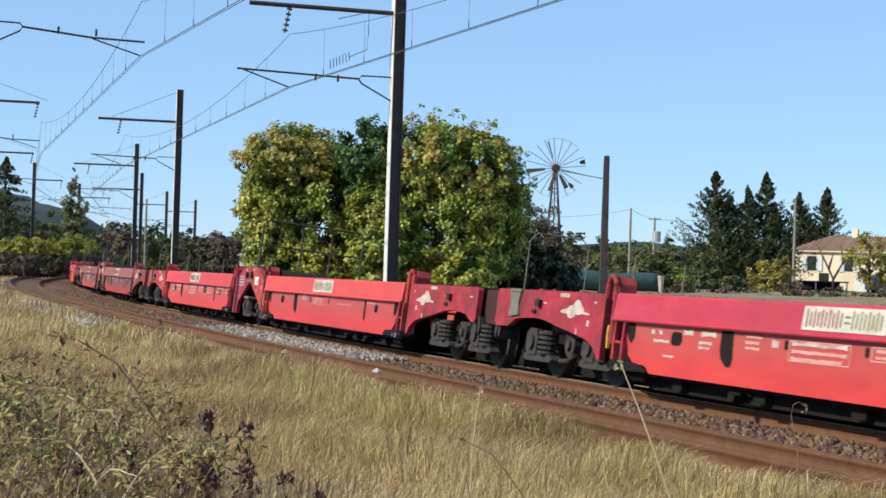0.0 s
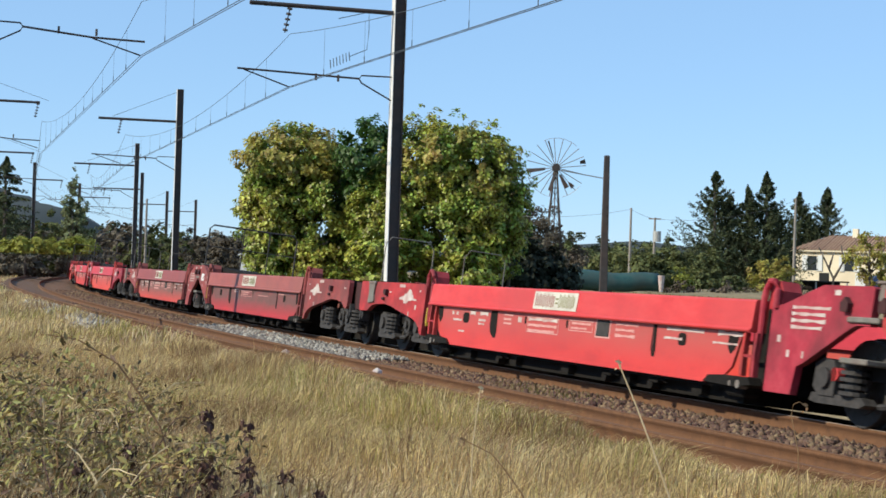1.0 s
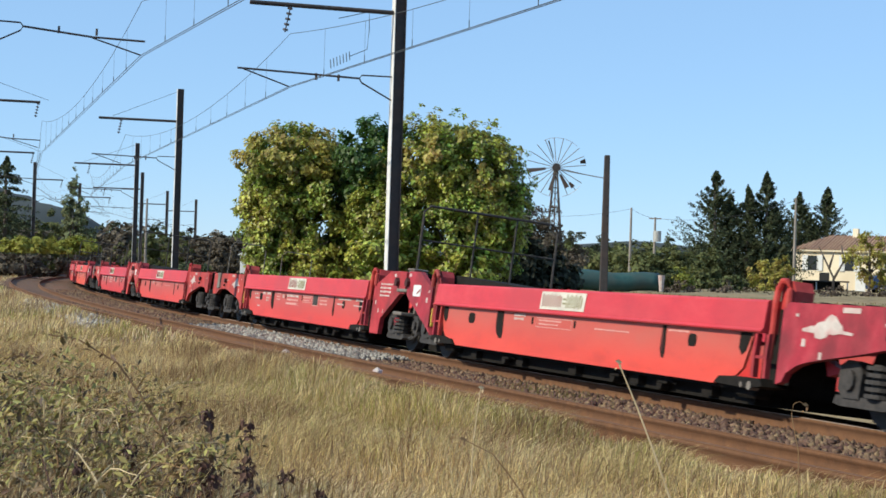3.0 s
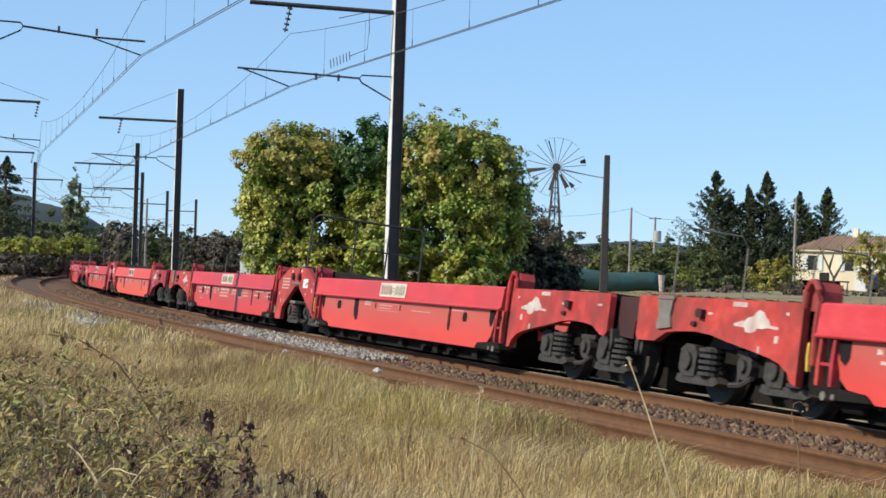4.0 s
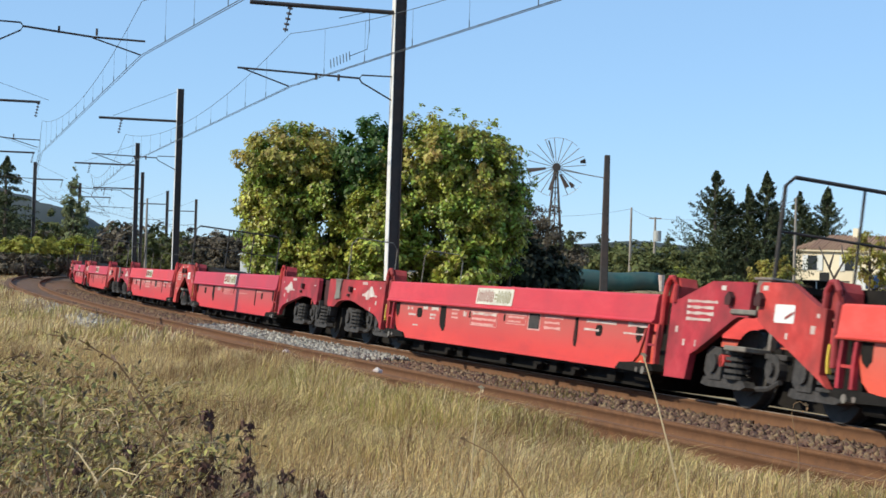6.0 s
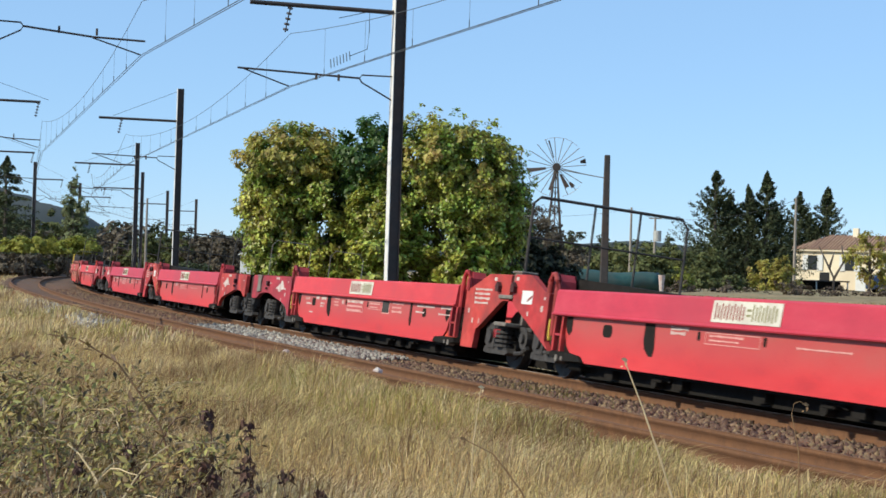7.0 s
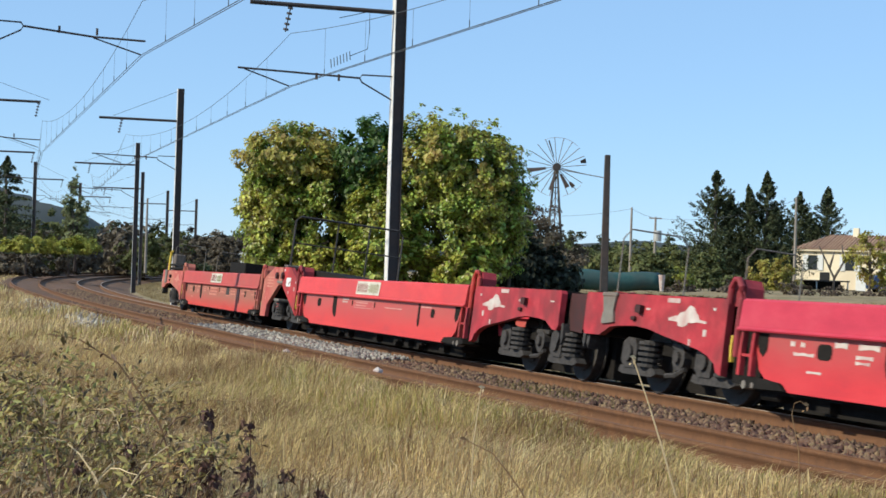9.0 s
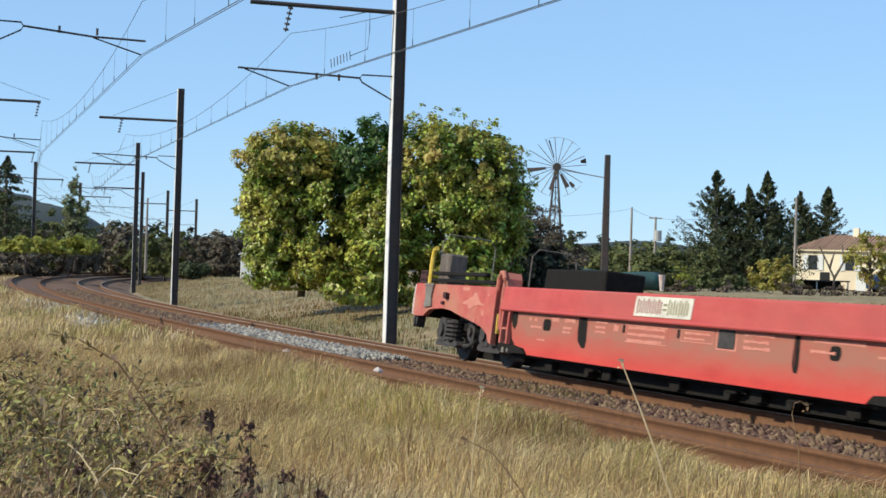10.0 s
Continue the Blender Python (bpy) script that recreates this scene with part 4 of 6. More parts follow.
        if q == 5:
            for z in (-0.028, 0.028):
                part("lettering", box(B(), x + 0.01, x + 0.10, z - 0.012, z + 0.012, 0.006, 0.010), ink, board)
        else:
            for dx, dz in ((0.0, 0.0), (0.066, 0.012)):
                part("lettering", box(B(), x + dx, x + dx + 0.026, -0.088 + dz, 0.088 - dz * 2, 0.006, 0.010), ink, board)
        x += 0.134
    return w


COVER_GREY = material("pale_grey_cover_steel", [(0.13, 0.12, 0.10), (0.23, 0.21, 0.18)], 8, 0.7, 0.1, bump=0.2, second=(0.16, 0.09, 0.07), second_scale=3, second_amount=0.5)
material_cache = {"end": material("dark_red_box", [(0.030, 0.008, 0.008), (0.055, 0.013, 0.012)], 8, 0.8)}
REAR, FRONT = half_wagon("rear"), half_wagon("front")
# tail of the train along the line: start, speed and its slow gain
TAIL_START, TAIL_SPEED, TAIL_GAIN = 266.578, -25.7503, -0.02345
WAGON_LEN = 32.94 / 2
N_HALF = 19
wagons = []
for i in range(N_HALF):
    src = REAR if i % 2 == 0 else FRONT
    wagons.append((src if i < 2 else copy_thing(src, Matrix.Identity(4)), i))

GRIMY = {RED: RED_GRIMY, RED_LOWER: RED_GRIMY_LOWER, RED_DIRTY: RED_GRIMY_PLATE}
for ob, i in wagons:
    if i // 2 == 6:
        tagged(ob, "grimy brownish-red low-floor lorry-carrying wagon")
        for c in ob.children:
            if c.data.materials[0] in GRIMY:
                swap = GRIMY[c.data.materials[0]]
                c.material_slots[0].link = "OBJECT"
                c.material_slots[0].material = swap
DUSTY = {RED: RED_DUSTED, RED_LOWER: RED_LOWER_DUSTED, RED_DIRTY: RED_PLATE_DUSTED}
last = wagons[0][0]
tagged(last, "dusty faded red low-floor wagon closing the train")
for c in last.children:
    for d in [c] + list(c.children):
        swap = DUSTY.get(d.data.materials[0])
        if swap is None and d.parent is not last and d.data.materials[0] in (WHITE_PAINT, PALE_LETTER):
            swap = DUST_LETTER
        if swap is not None:
            d.material_slots[0].link = "OBJECT"
            d.material_slots[0].material = swap
# gear on the last wagon's end platform
part("tail_hose", tube(B(), [(8.80, 1.18, 1.12), (8.80, 1.18, 1.55), (8.76, 1.18, 1.66), (8.66, 1.18, 1.70)], 0.04, 8), YELLOW, last, "bright yellow hose")
part("tail_box", box(B(), 8.05, 8.50, 0.85, 1.16, 1.12, 1.62, 0.03), BARK, last, "dark brown equipment box")
for za, xa, xb in ((1.16, 5.9, 9.3), (1.27, 6.3, 9.3)):
    part("deck_rail", box(B(), xa, xb, 1.10, 1.18, za, za + 0.06, 0.01), DARK_METAL, last, "dark rail along the end platform")
part("deck_post", box(B(), 9.0, 9.32, 1.10, 1.18, 1.10, 1.34, 0.01), material_cache["end"], last)
part("tail_lamp_bracket", plate(B(), [(9.13, 1.10), (9.20, 1.10), (9.24, 0.80), (9.20, 0.62), (9.13, 0.62), (9.16, 0.80)], Y_FACE - 0.12, Y_FACE - 0.02), WHITE_PAINT, last, "pale rusty bracket at the train's end")
part("deck_crate", box(B(), 5.8, 8.1, -1.15, -0.5, 1.12, 1.60, 0.02), DARK_METAL, last, "black crate on the end platform")


def wagon_pose(s_mid):
    """Pose of a half wagon whose pocket's middle is at s_mid: chord of the far track, canted."""
    a, b = line(s_mid - 6.5), line(s_mid + 6.5)
    ex = (b - a).normalized()
    n = Vector((-ex.y, ex.x, 0))
    ey = Vector((n.x, n.y, CANT)).normalized()
    ez = ex.cross(ey)
    return Matrix.Translation((a + b) / 2) @ Matrix((ex, ey, ez)).transposed().to_4x4()


LAG_T = [0.0, 1.0, 2.0, 2.5, 3.2, 3.9, 4.6, 5.7, 7.2, 7.5, 8.4, 9.6, 10.0]
LAG = [0.13, -0.08, -0.38, -0.46, -0.25, 0.08, -0.02, 0.0, -0.04, 0.0, 0.05, 0.18, 0.27]


def tail_at(t):
    """Place of the train's tail along the line, with the small unevenness of its run."""
    return TAIL_START + TAIL_SPEED * t + TAIL_GAIN * t * t + float(np.interp(t, LAG_T, LAG))


# ---- masts and wires ----
def h_mast(p, top, th, width=0.285, label="dark steel catenary mast with its sunlit flange painted pale"):
    """H-section mast standing at p; its flanges face the track."""
    m = new("catenary_mast")
    tagged(m, label, "catenary mast", "masts along the line")
    m.matrix_basis = Matrix.Translation(p) @ pose(0, 0, 0, 0, 0, math.degrees(th))
    h = top - p.z
    # sun-facing flange painted pale as if lit; web and other flange stay dark
    bm = B()
    box(bm, -width / 2, -width / 2 + 0.016, -width / 2, width / 2, -0.3, h)
    part("flange", bm, MAST_SUNLIT, m, "flange with sunlight painted in as a pale tone")
    bm = B()
    box(bm, width / 2 - 0.016, width / 2, -width / 2, width / 2, -0.3, h)
    part("flange", bm, MAST, m)
    bm = B()
    box(bm, -width / 2 + 0.016, width / 2 - 0.016, -0.09, 0.09, -0.3, h)
    part("web", bm, MAST, m)
    return m


def insulator(parent, a, b):
    bm = B()
    a, b = Vector(a), Vector(b)
    tube(bm, [a, b], 0.015, 6)
    for i in range(5):
        disc(bm, a.lerp(b, (i + 0.5) / 5), b - a, 0.065, 0.02, 10)
    part("insulator", bm, INSULATOR, parent)


def equipped(s, off_mast, off_wire, wire_z, side, ground=-0.35, arm=7.6):
    """A mast with its top beam, registration arm and insulators; side: +1 if the mast stands outside of the bend."""
    p = line(s, off_mast, ground)
    th = heading(s)
    m = h_mast(p, arm + 1.42, th)
    inv = m.matrix_basis.inverted()

    def at(o, z, ds=0.0):
        return inv @ line(s + ds, o, z)
    bm = B()
    tube(bm, [at(off_mast, arm), at(off_wire - side * (1.0 if side < 0 else 0.05), arm + 0.0)], 0.055, 8)
    part("top_beam", bm, MAST, m)
    bm = B()
    tube(bm, [at(off_mast, arm + 1.35), at(off_wire - side * 0.4, arm + 0.1)], 0.009, 5)
    part("stay", bm, WIRE, m)
    o_in = off_wire + 0.02
    insulator(m, at(o_in, arm - 0.02), at(o_in + 0.12, arm - 0.66))
    knee = off_mast - side * (0.95 if side < 0 else 0.93)
    z_arm = wire_z + (0.32 if side < 0 else 0.50)
    bm = B()
    tube(bm, [at(off_mast, z_arm + 0.09), at(knee + side * 0.06, z_arm + 0.08), at(knee, z_arm), at(knee + side * 0.06, z_arm - 0.10), at(off_mast, z_arm - 0.55)], 0.020, 6)
    part("bracket", bm, MAST, m)
    bm = B()
    if side < 0:
        tube(bm, [at(knee, z_arm), at(off_wire + 1.25, z_arm + 0.07)], 0.026, 6)
        tube(bm, [at(off_wire + 1.10, z_arm + 0.05), at(off_wire, wire_z + 0.02)], 0.018, 6)
    else:
        tube(bm, [at(knee, z_arm), at(off_wire + 1.10, z_arm - 0.14), at(off_wire - 0.10, z_arm - 0.16)], 0.026, 6)
        tube(bm, [at(off_wire + 1.10, z_arm - 0.16), at(off_wire, wire_z + 0.02)], 0.018, 6)
    for f in (0.30, 0.62):
        o_f = knee + (off_wire - knee) * f
        tube(bm, [at(o_f, z_arm + 0.06), at(o_f, z_arm - 0.10)], 0.03, 6)
    part("registration_arm", bm, MAST, m)
    return m


MAST_S = [-17.0, 20.6, 57.0, 94.0, 131.0, 168.0, 190.0]
MAST_OFF = [-2.5, -2.50, -2.31, -2.75, -2.9, -2.25, -2.3]
for s, o in zip(MAST_S[1:], MAST_OFF[1:]):
    equipped(s, o, 0.17, 5.72, -1, ground=-0.2, arm=7.68)
NEAR_S = [-17.0, 20.6, 57.0, 94.0, 131.0, 168.0]
for s, o in zip(NEAR_S[1:], (7.3, 7.3, 7.0, 6.0, 6.9)):
    equipped(s, o, D_TRACK, 6.23, 1, ground=0.0 if s < 50 else 0.5, arm=8.2)


def catenary(name, rows, label):
    """rows: s, offset and height of the contact wires, height of the messenger wire at each support."""
    c = new(name)
    tagged(c, label, "overhead line", "overhead lines")
    n = 24
    for (s0, o0, z0, t0), (s1, o1, z1, t1) in zip(rows, rows[1:]):
        a, b = line(s0, o0, z0), line(s1, o1, z1)
        am, bmm = line(s0, o0, t0), line(s1, o1, t1)
        side = Vector((0.05, 0.05, 0))
        part("contact_wire", tube(B(), [a, b], 0.009, 5), WIRE, c, "grooved copper contact wire")
        part("contact_wire", tube(B(), [a + side, b + side], 0.008, 5), WIRE, c, "grooved copper contact wire")
        pts = []
        for q in range(n + 1):
            f = q / n
            p = am.lerp(bmm, f)
            p.z -= 3.4 * f * (1 - f)
            pts.append(p)
        part("messenger_wire", tube(B(), pts, 0.007, 5), WIRE, c)
        for q in range(2, n, 2):
            w = a.lerp(b, q / n)
            part("dropper", tube(B(), [pts[q], w], 0.003, 4), WIRE, c)
            part("clamp", box(B(), w.x - 0.008, w.x + 0.008, w.y - 0.008, w.y + 0.008, w.z, w.z + 0.14), WIRE, c)


catenary("overhead_line", [(-17.0, 0.0, 5.40, 7.0), (20.6, 0.17, 5.74, 7.0), (57.0, 0.0, 5.66, 7.0)] + [(s, 0.13, 5.68, 7.0) for s in MAST_S[3:]], "dark overhead wires above the train's track")
catenary("overhead_line", [(-17.0, D_TRACK - 0.25, 5.85, 7.4), (20.6, D_TRACK, 6.24, 7.5), (57.0, D_TRACK - 0.15, 6.05, 7.4)] + [(s, D_TRACK, 6.15, 7.45) for s in NEAR_S[3:]], "dark overhead wires above the rusty track")
# jumper cable hanging from the near beam to the wires
jm = new("jumper_cable")
tagged(jm, "thin jumper cable hanging between the overhead wires", "cable")
j0, j1 = line(20.6, -1.75, 7.66), line(20.6, -1.28, 6.55)
part("cable", tube(B(), [line(20.6, -1.0, 7.45), j0, line(20.6, -1.76, 7.2), line(20.6, -1.72, 6.75), j1], 0.010, 5), WIRE, jm)
for q in range(7):
    p = j1 + (line(20.6, -0.82, 6.33) - j1) * (q / 6)
    part("ring", tube(B(), [p + Vector((0, 0, 0.12)), p + Vector((0.02, 0, -0.09))], 0.011, 5), WIRE, jm)


# ---- plants ----
def leaf_quads(centres, normals, size, rng, aspect=0.75, droop=0.0):
    """Folded leaf blades at the centres, facing roughly along the normals."""
    n = len(centres)
    nm = normals + rng.normal(0, 0.55, (n, 3))
    nm /= np.linalg.norm(nm, axis=1, keepdims=True) + 1e-9
    tip = rng.normal(0, 1, (n, 3))
    tip[:, 2] -= droop
    tip -= (tip * nm).sum(1, keepdims=True) * nm
    tip /= np.linalg.norm(tip, axis=1, keepdims=True) + 1e-9
    side = np.cross(nm, tip)
    s = size * (0.55 + 0.9 * rng.random((n, 1)))
    a = centres - tip * s * 0.5
    b = centres + side * s * 0.5 * aspect + nm * s * 0.12
    c = centres + tip * s * 0.6
    d = centres - side * s * 0.5 * aspect + nm * s * 0.12
    v = np.stack([a, b, c, d], 1).reshape(-1, 3)
    i = np.arange(n)[:, None] * 4
    f = np.concatenate([i + [0, 1, 2], i + [0, 2, 3]], 0)
    return v, f


def crown(name, blobs, count, size, mat, parent, seed, clump=0.55, clumps=60, aspect=0.75, droop=1.2, floor=None, fill=0.25, label=""):
    """A crown of leaf clumps spread over the shells of several ellipsoids."""
    rng = np.random.default_rng(seed)
    w = np.array([b[3] * b[4] + b[4] * b[5] + b[3] * b[5] for b in blobs])
    cs, ns = [], []
    for b, m in zip(blobs, (clumps * w / w.sum()).astype(int) + 1):
        d = rng.normal(0, 1, (m, 3))
        d /= np.linalg.norm(d, axis=1, keepdims=True)
        r = 1 - fill * rng.random((m, 1)) ** 1.5 + rng.normal(0, 0.05, (m, 1))
        cs.append(np.array(b[:3]) + d * r * np.array(b[3:6]))
        ns.append(d)
    cs, ns = np.concatenate(cs), np.concatenate(ns)
    k = rng.integers(0, len(cs), count)
    p = rng.normal(0, 1, (count, 3))
    p *= (clump * rng.random((count, 1)) ** 0.6) / (np.linalg.norm(p, axis=1, keepdims=True) + 1e-9)
    p[:, 2] *= 0.8
    c = cs[k] + p
    if floor is not None:
        keep = c[:, 2] > floor
        c, k = c[keep], k[keep]
    nrm = ns[k] + p[: len(k)] * 0.5 + np.array([0, 0, 0.5])
    v, f = leaf_quads(c, nrm, size, rng, aspect, droop)
    return np_mesh(name, v, f, mat, parent, label)


def trunk(name, pts, r, parent, mat=BARK, taper=0.35, n=8):
    return part(name, tube(B(), pts, r, n, taper), mat, parent, smooth=True)


def branching(parent, base, height, spread, seed, count=7, r=0.14):
    """Tapered trunk with limbs."""
    rng = random.Random(seed)
    b = Vector(base)
    trunk("trunk", [b - Vector((0, 0, 0.3)), b + Vector((0.05, 0, height * 0.3)), b + Vector((0.0, 0.1, height * 0.75))], r, parent)
    for i in range(count):
        a = i * 2.4 + rng.random()
        z = height * rng.uniform(0.2, 0.55)
        p0 = b + Vector((0, 0, z))
        p2 = b + Vector((spread * math.cos(a) * rng.uniform(0.5, 0.9), spread * math.sin(a) * rng.uniform(0.5, 0.9), min(height * 0.95, z + height * rng.uniform(0.25, 0.45))))
        p1 = p0.lerp(p2, 0.5) + Vector((0, 0, -0.1 * height * rng.random()))
        trunk("limb", [p0, p1, p2], r * 0.45, parent, taper=0.2, n=6)


def tree(base, label, category="tree", name="tree"):
    t = new(name)
    tagged(t, label, category)
    return t


# broad leafy trees behind the mast
t = tree(0, "broad leafy tree turning yellow at its crown, growing beside the line")
branching(t, (-5.0, 63.5, 0.7), 5.0, 2.2, 3)
crown("crown", [(-5.4, 63.3, 4.7, 1.85, 1.8, 1.75), (-5.9, 63.3, 2.9, 1.4, 1.6, 2.1), (-4.3, 63.0, 3.3, 1.7, 1.7, 2.5), (-6.3, 63.3, 3.7, 0.95, 1.4, 1.7), (-5.9, 62.6, 1.6, 1.1, 1.2, 1.0), (-4.6, 62.4, 1.5, 1.3, 1.2, 1.0)], 62000, 0.125, LEAF, t, 11, 0.30, 900, fill=0.45, floor=0.65)
crown("yellow_top", [(-5.4, 62.9, 5.2, 1.9, 1.7, 1.25)], 4500, 0.16, LEAF_YELLOW, t, 111, 0.3, 120, floor=4.6, label="yellowing top leaves")
t = tree(0, "dark green ivy-clad tree between two leafy trees")
branching(t, (-2.7, 64.0, 0.7), 5.4, 1.3, 4)
crown("crown", [(-2.75, 60.9, 5.55, 0.95, 0.9, 1.1), (-2.6, 62.0, 4.6, 1.0, 1.0, 1.3), (-2.8, 64.0, 2.8, 1.3, 1.2, 2.0)], 12000, 0.15, LEAF_DARK, t, 12, 0.32, 220, floor=0.65)
t = tree(0, "broad leafy fig tree with yellowing leaves")
branching(t, (0.4, 61.5, 0.7), 5.2, 2.5, 5, 9)
crown("crown", [(-0.5, 61.5, 4.9, 1.8, 1.9, 2.0), (1.0, 61.3, 4.5, 1.75, 1.8, 2.0), (1.9, 61.3, 3.5, 1.05, 1.4, 1.7), (-1.9, 60.8, 2.9, 1.3, 1.4, 2.0), (0.6, 61.0, 2.6, 2.2, 1.8, 2.0)], 70000, 0.125, LEAF, t, 13, 0.30, 1000, fill=0.45, floor=0.65)
crown("yellow_top", [(0.2, 61.2, 4.9, 2.4, 1.8, 1.7)], 2600, 0.16, LEAF_YELLOW, t, 113, 0.3, 70, floor=4.0, label="yellowing top leaves")
crown("loose_foliage", [(-0.4, 61.4, 5.0, 2.1, 1.8, 2.05), (1.2, 61.3, 4.5, 1.9, 1.7, 2.15)], 1600, 0.12, LEAF, t, 114, 0.16, 150, floor=4.2, fill=0.02)
t = tree(0, "low leafy shoots at the foot of the fig tree", "bush", "bush")
crown("crown", [(-2.1, 59.4, 1.5, 1.0, 0.9, 1.2), (-3.0, 58.6, 0.75, 0.9, 0.8, 0.75), (-0.9, 59.6, 1.2, 1.2, 0.8, 1.0), (0.9, 59.4, 1.3, 1.1, 0.8, 1.0)], 9000, 0.18, LEAF, t, 14, 0.3, 140, floor=0.3)
t = tree(0, "half-dead tree with pale twigs and sparse leaves")
branching(t, (2.3, 61.6, 0.8), 4.2, 1.2, 8, 9, 0.07)
crown("crown", [(2.1, 61.6, 3.4, 0.9, 1.0, 1.5)], 2200, 0.13, LEAF_DARK, t, 15, 0.3, 50)
bm = B()
rng_ = random.Random(5)
for i in range(46):
    p = Vector((2.0 + rng_.uniform(-0.9, 0.6), 60.9 + rng_.uniform(-0.4, 0.4), 3.2 + rng_.uniform(-1.0, 1.4)))
    q = p + Vector((rng_.uniform(0.1, 0.6), 0, rng_.uniform(-0.4, 0.4)))
    tube(bm, [p, p.lerp(q, 0.5) + Vector((0, 0, 0.08)), q], 0.012, 4)
tagged(part("twig_tangle", bm, STRAW, t, "pale bare twigs"), kind="stuff")
# hedge mass in shade; its leaves are coloured nearly black for that
t = tree(0, "hedge beside the leafy trees, shade painted into its leaves", "hedge", "hedge")
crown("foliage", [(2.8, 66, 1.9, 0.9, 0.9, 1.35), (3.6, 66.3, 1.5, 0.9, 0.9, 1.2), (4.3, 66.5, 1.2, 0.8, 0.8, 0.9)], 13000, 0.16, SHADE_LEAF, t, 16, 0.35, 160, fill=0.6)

# wind pump
def wind_pump():
    w = new("wind_pump")
    tagged(w, "rusty derelict wind pump with most blades missing", "wind pump")
    w.matrix_basis = pose(5.6, 90, 0.9)
    for x in (-0.55, 0.55):
        for y in (-0.55, 0.55):
            part("leg", tube(B(), [(x, y, -0.2), (x * 0.12, y * 0.12, 5.9)], 0.05, 6), MAST, w)
    for z in (1.0, 2.0, 3.0, 4.0, 5.0):
        k = 0.55 * (1 - 0.88 * z / 5.9)
        bm = B()
        tube(bm, [(-k, -k, z), (k, -k, z), (k, k, z), (-k, k, z), (-k, -k, z)], 0.02, 5)
        kk = 0.55 * (1 - 0.88 * min(5.8, z + 0.95) / 5.9)
        tube(bm, [(-k, -k, z), (kk, -kk, z + 0.95)], 0.014, 5)
        tube(bm, [(k, -k, z), (-kk, -kk, z + 0.95)], 0.014, 5)
        part("brace", bm, MAST, w)
    hub = part("hub", disc(disc(B(), (0, -0.45, 6.0), (0, 1, 0), 0.2, 0.22, 14), (0, 0, 6.0), (0, 1, 0), 0.13, 0.4, 12), MAST, w)
    bm = B()
    for i in range(20):
        a = 2 * math.pi * i / 20 + 0.1
        tube(bm, [(0.12 * math.cos(a), -0.5, 6.0 + 0.12 * math.sin(a)), (1.5 * math.cos(a), -0.5, 6.0 + 1.5 * math.sin(a))], 0.019, 5)
    part("spoke_wheel", bm, COVER_GREY, w, "thin pale spokes")
    for r in (1.5,):
        bm = B()
        for i0, n0 in (((0, 26),) if r < 1 else ((3, 5), (14, 4), (20, 3))):
            tube(bm, [(r * math.cos(0.1 + 0.242 * (i0 + i)), -0.5, 6.0 + r * math.sin(0.1 + 0.242 * (i0 + i))) for i in range(n0 + 1)], 0.012, 5)
        part("ring", bm, LIGHT_STEEL, w)
    for a, r0, r1, wd in ((188, 0.55, 1.5, 0.24), (14, 1.22, 1.5, 0.26), (300, 0.4, 1.15, 0.22), (256, 0.3, 1.2, 0.20), (108, 0.5, 1.4, 0.07), (312, 1.0, 1.3, 0.22)):
        bm = B()
        plate(bm, [(r0, -wd * 0.25), (r1, -wd * 0.5), (r1, wd * 0.5), (r0, wd * 0.25)], -0.012, 0.012)
        b = part("blade", bm, MAST, w, "dark rusted blade")
        b.matrix_local = Matrix.Translation((0, -0.52, 6.0)) @ Matrix.Rotation(-radians(a), 4, "Y") @ Matrix.Rotation(radians(18), 4, "X")
    part("tail_boom", tube(B(), [(0.1, 0.2, 5.95), (2.5, 0.9, 5.62)], 0.03, 6), LIGHT_STEEL, w)
    part("pump_pipe", tube(B(), [(0, 0, -0.2), (0, 0, 6.0)], 0.03, 6), RUST, w)


wind_pump()
t = tree(0, "brown bare-branched shrub with a few red leaves at the wind pump", "shrub", "shrub")
branching(t, (5.2, 88.5, 0.8), 3.6, 1.6, 9, 9, 0.06)
crown("foliage", [(5.0, 88.5, 3.0, 0.9, 0.9, 1.5), (6.6, 88.5, 2.4, 1.0, 0.9, 1.0), (4.6, 88.5, 4.2, 0.5, 0.6, 0.9), (5.4, 88.5, 1.6, 1.2, 0.8, 0.9), (5.3, 88.3, 3.6, 0.6, 0.5, 1.3)], 7500, 0.12, SCRUB, t, 21, 0.4, 60)

# old post
def old_post():
    m = new("old_post")
    tagged(m, "tall dark weathered concrete post", "post")
    m.matrix_basis = pose(5.0, 55.0, 0.6)
    bm = B()
    for z0, z1, a, b in ((-0.3, 4.62, 0.13, 0.085),):
        v = [bm.verts.new((sx * w, sy * w, z)) for z, w in ((z0, a), (z1, b)) for sx, sy in ((-1, -1), (1, -1), (1, 1), (-1, 1))]
        for q in ((0, 1, 5, 4), (1, 2, 6, 5), (2, 3, 7, 6), (3, 0, 4, 7), (4, 5, 6, 7), (3, 2, 1, 0)):
            bm.faces.new([v[i] for i in q])
    bmesh.ops.bevel(bm, geom=list(bm.edges), offset=0.02, segments=1, affect="EDGES")
    part("shaft", bm, MAST, m)
    bm = B()
    for z in (2.5, 2.75, 3.0):
        disc(bm, (0.05, -0.12, z), (0, 1, 0), 0.02, 0.03, 8)
    part("bolt_row", bm, DARK_METAL, m)


old_post()

# covered heap beyond
bm = B()
pts = []
for i in range(13):
    f = i / 12
    pts.append((5.6 + 4.2 * f, 80 + 0.6 * f, 1.28 + 0.05 * math.sin(f * 9)))
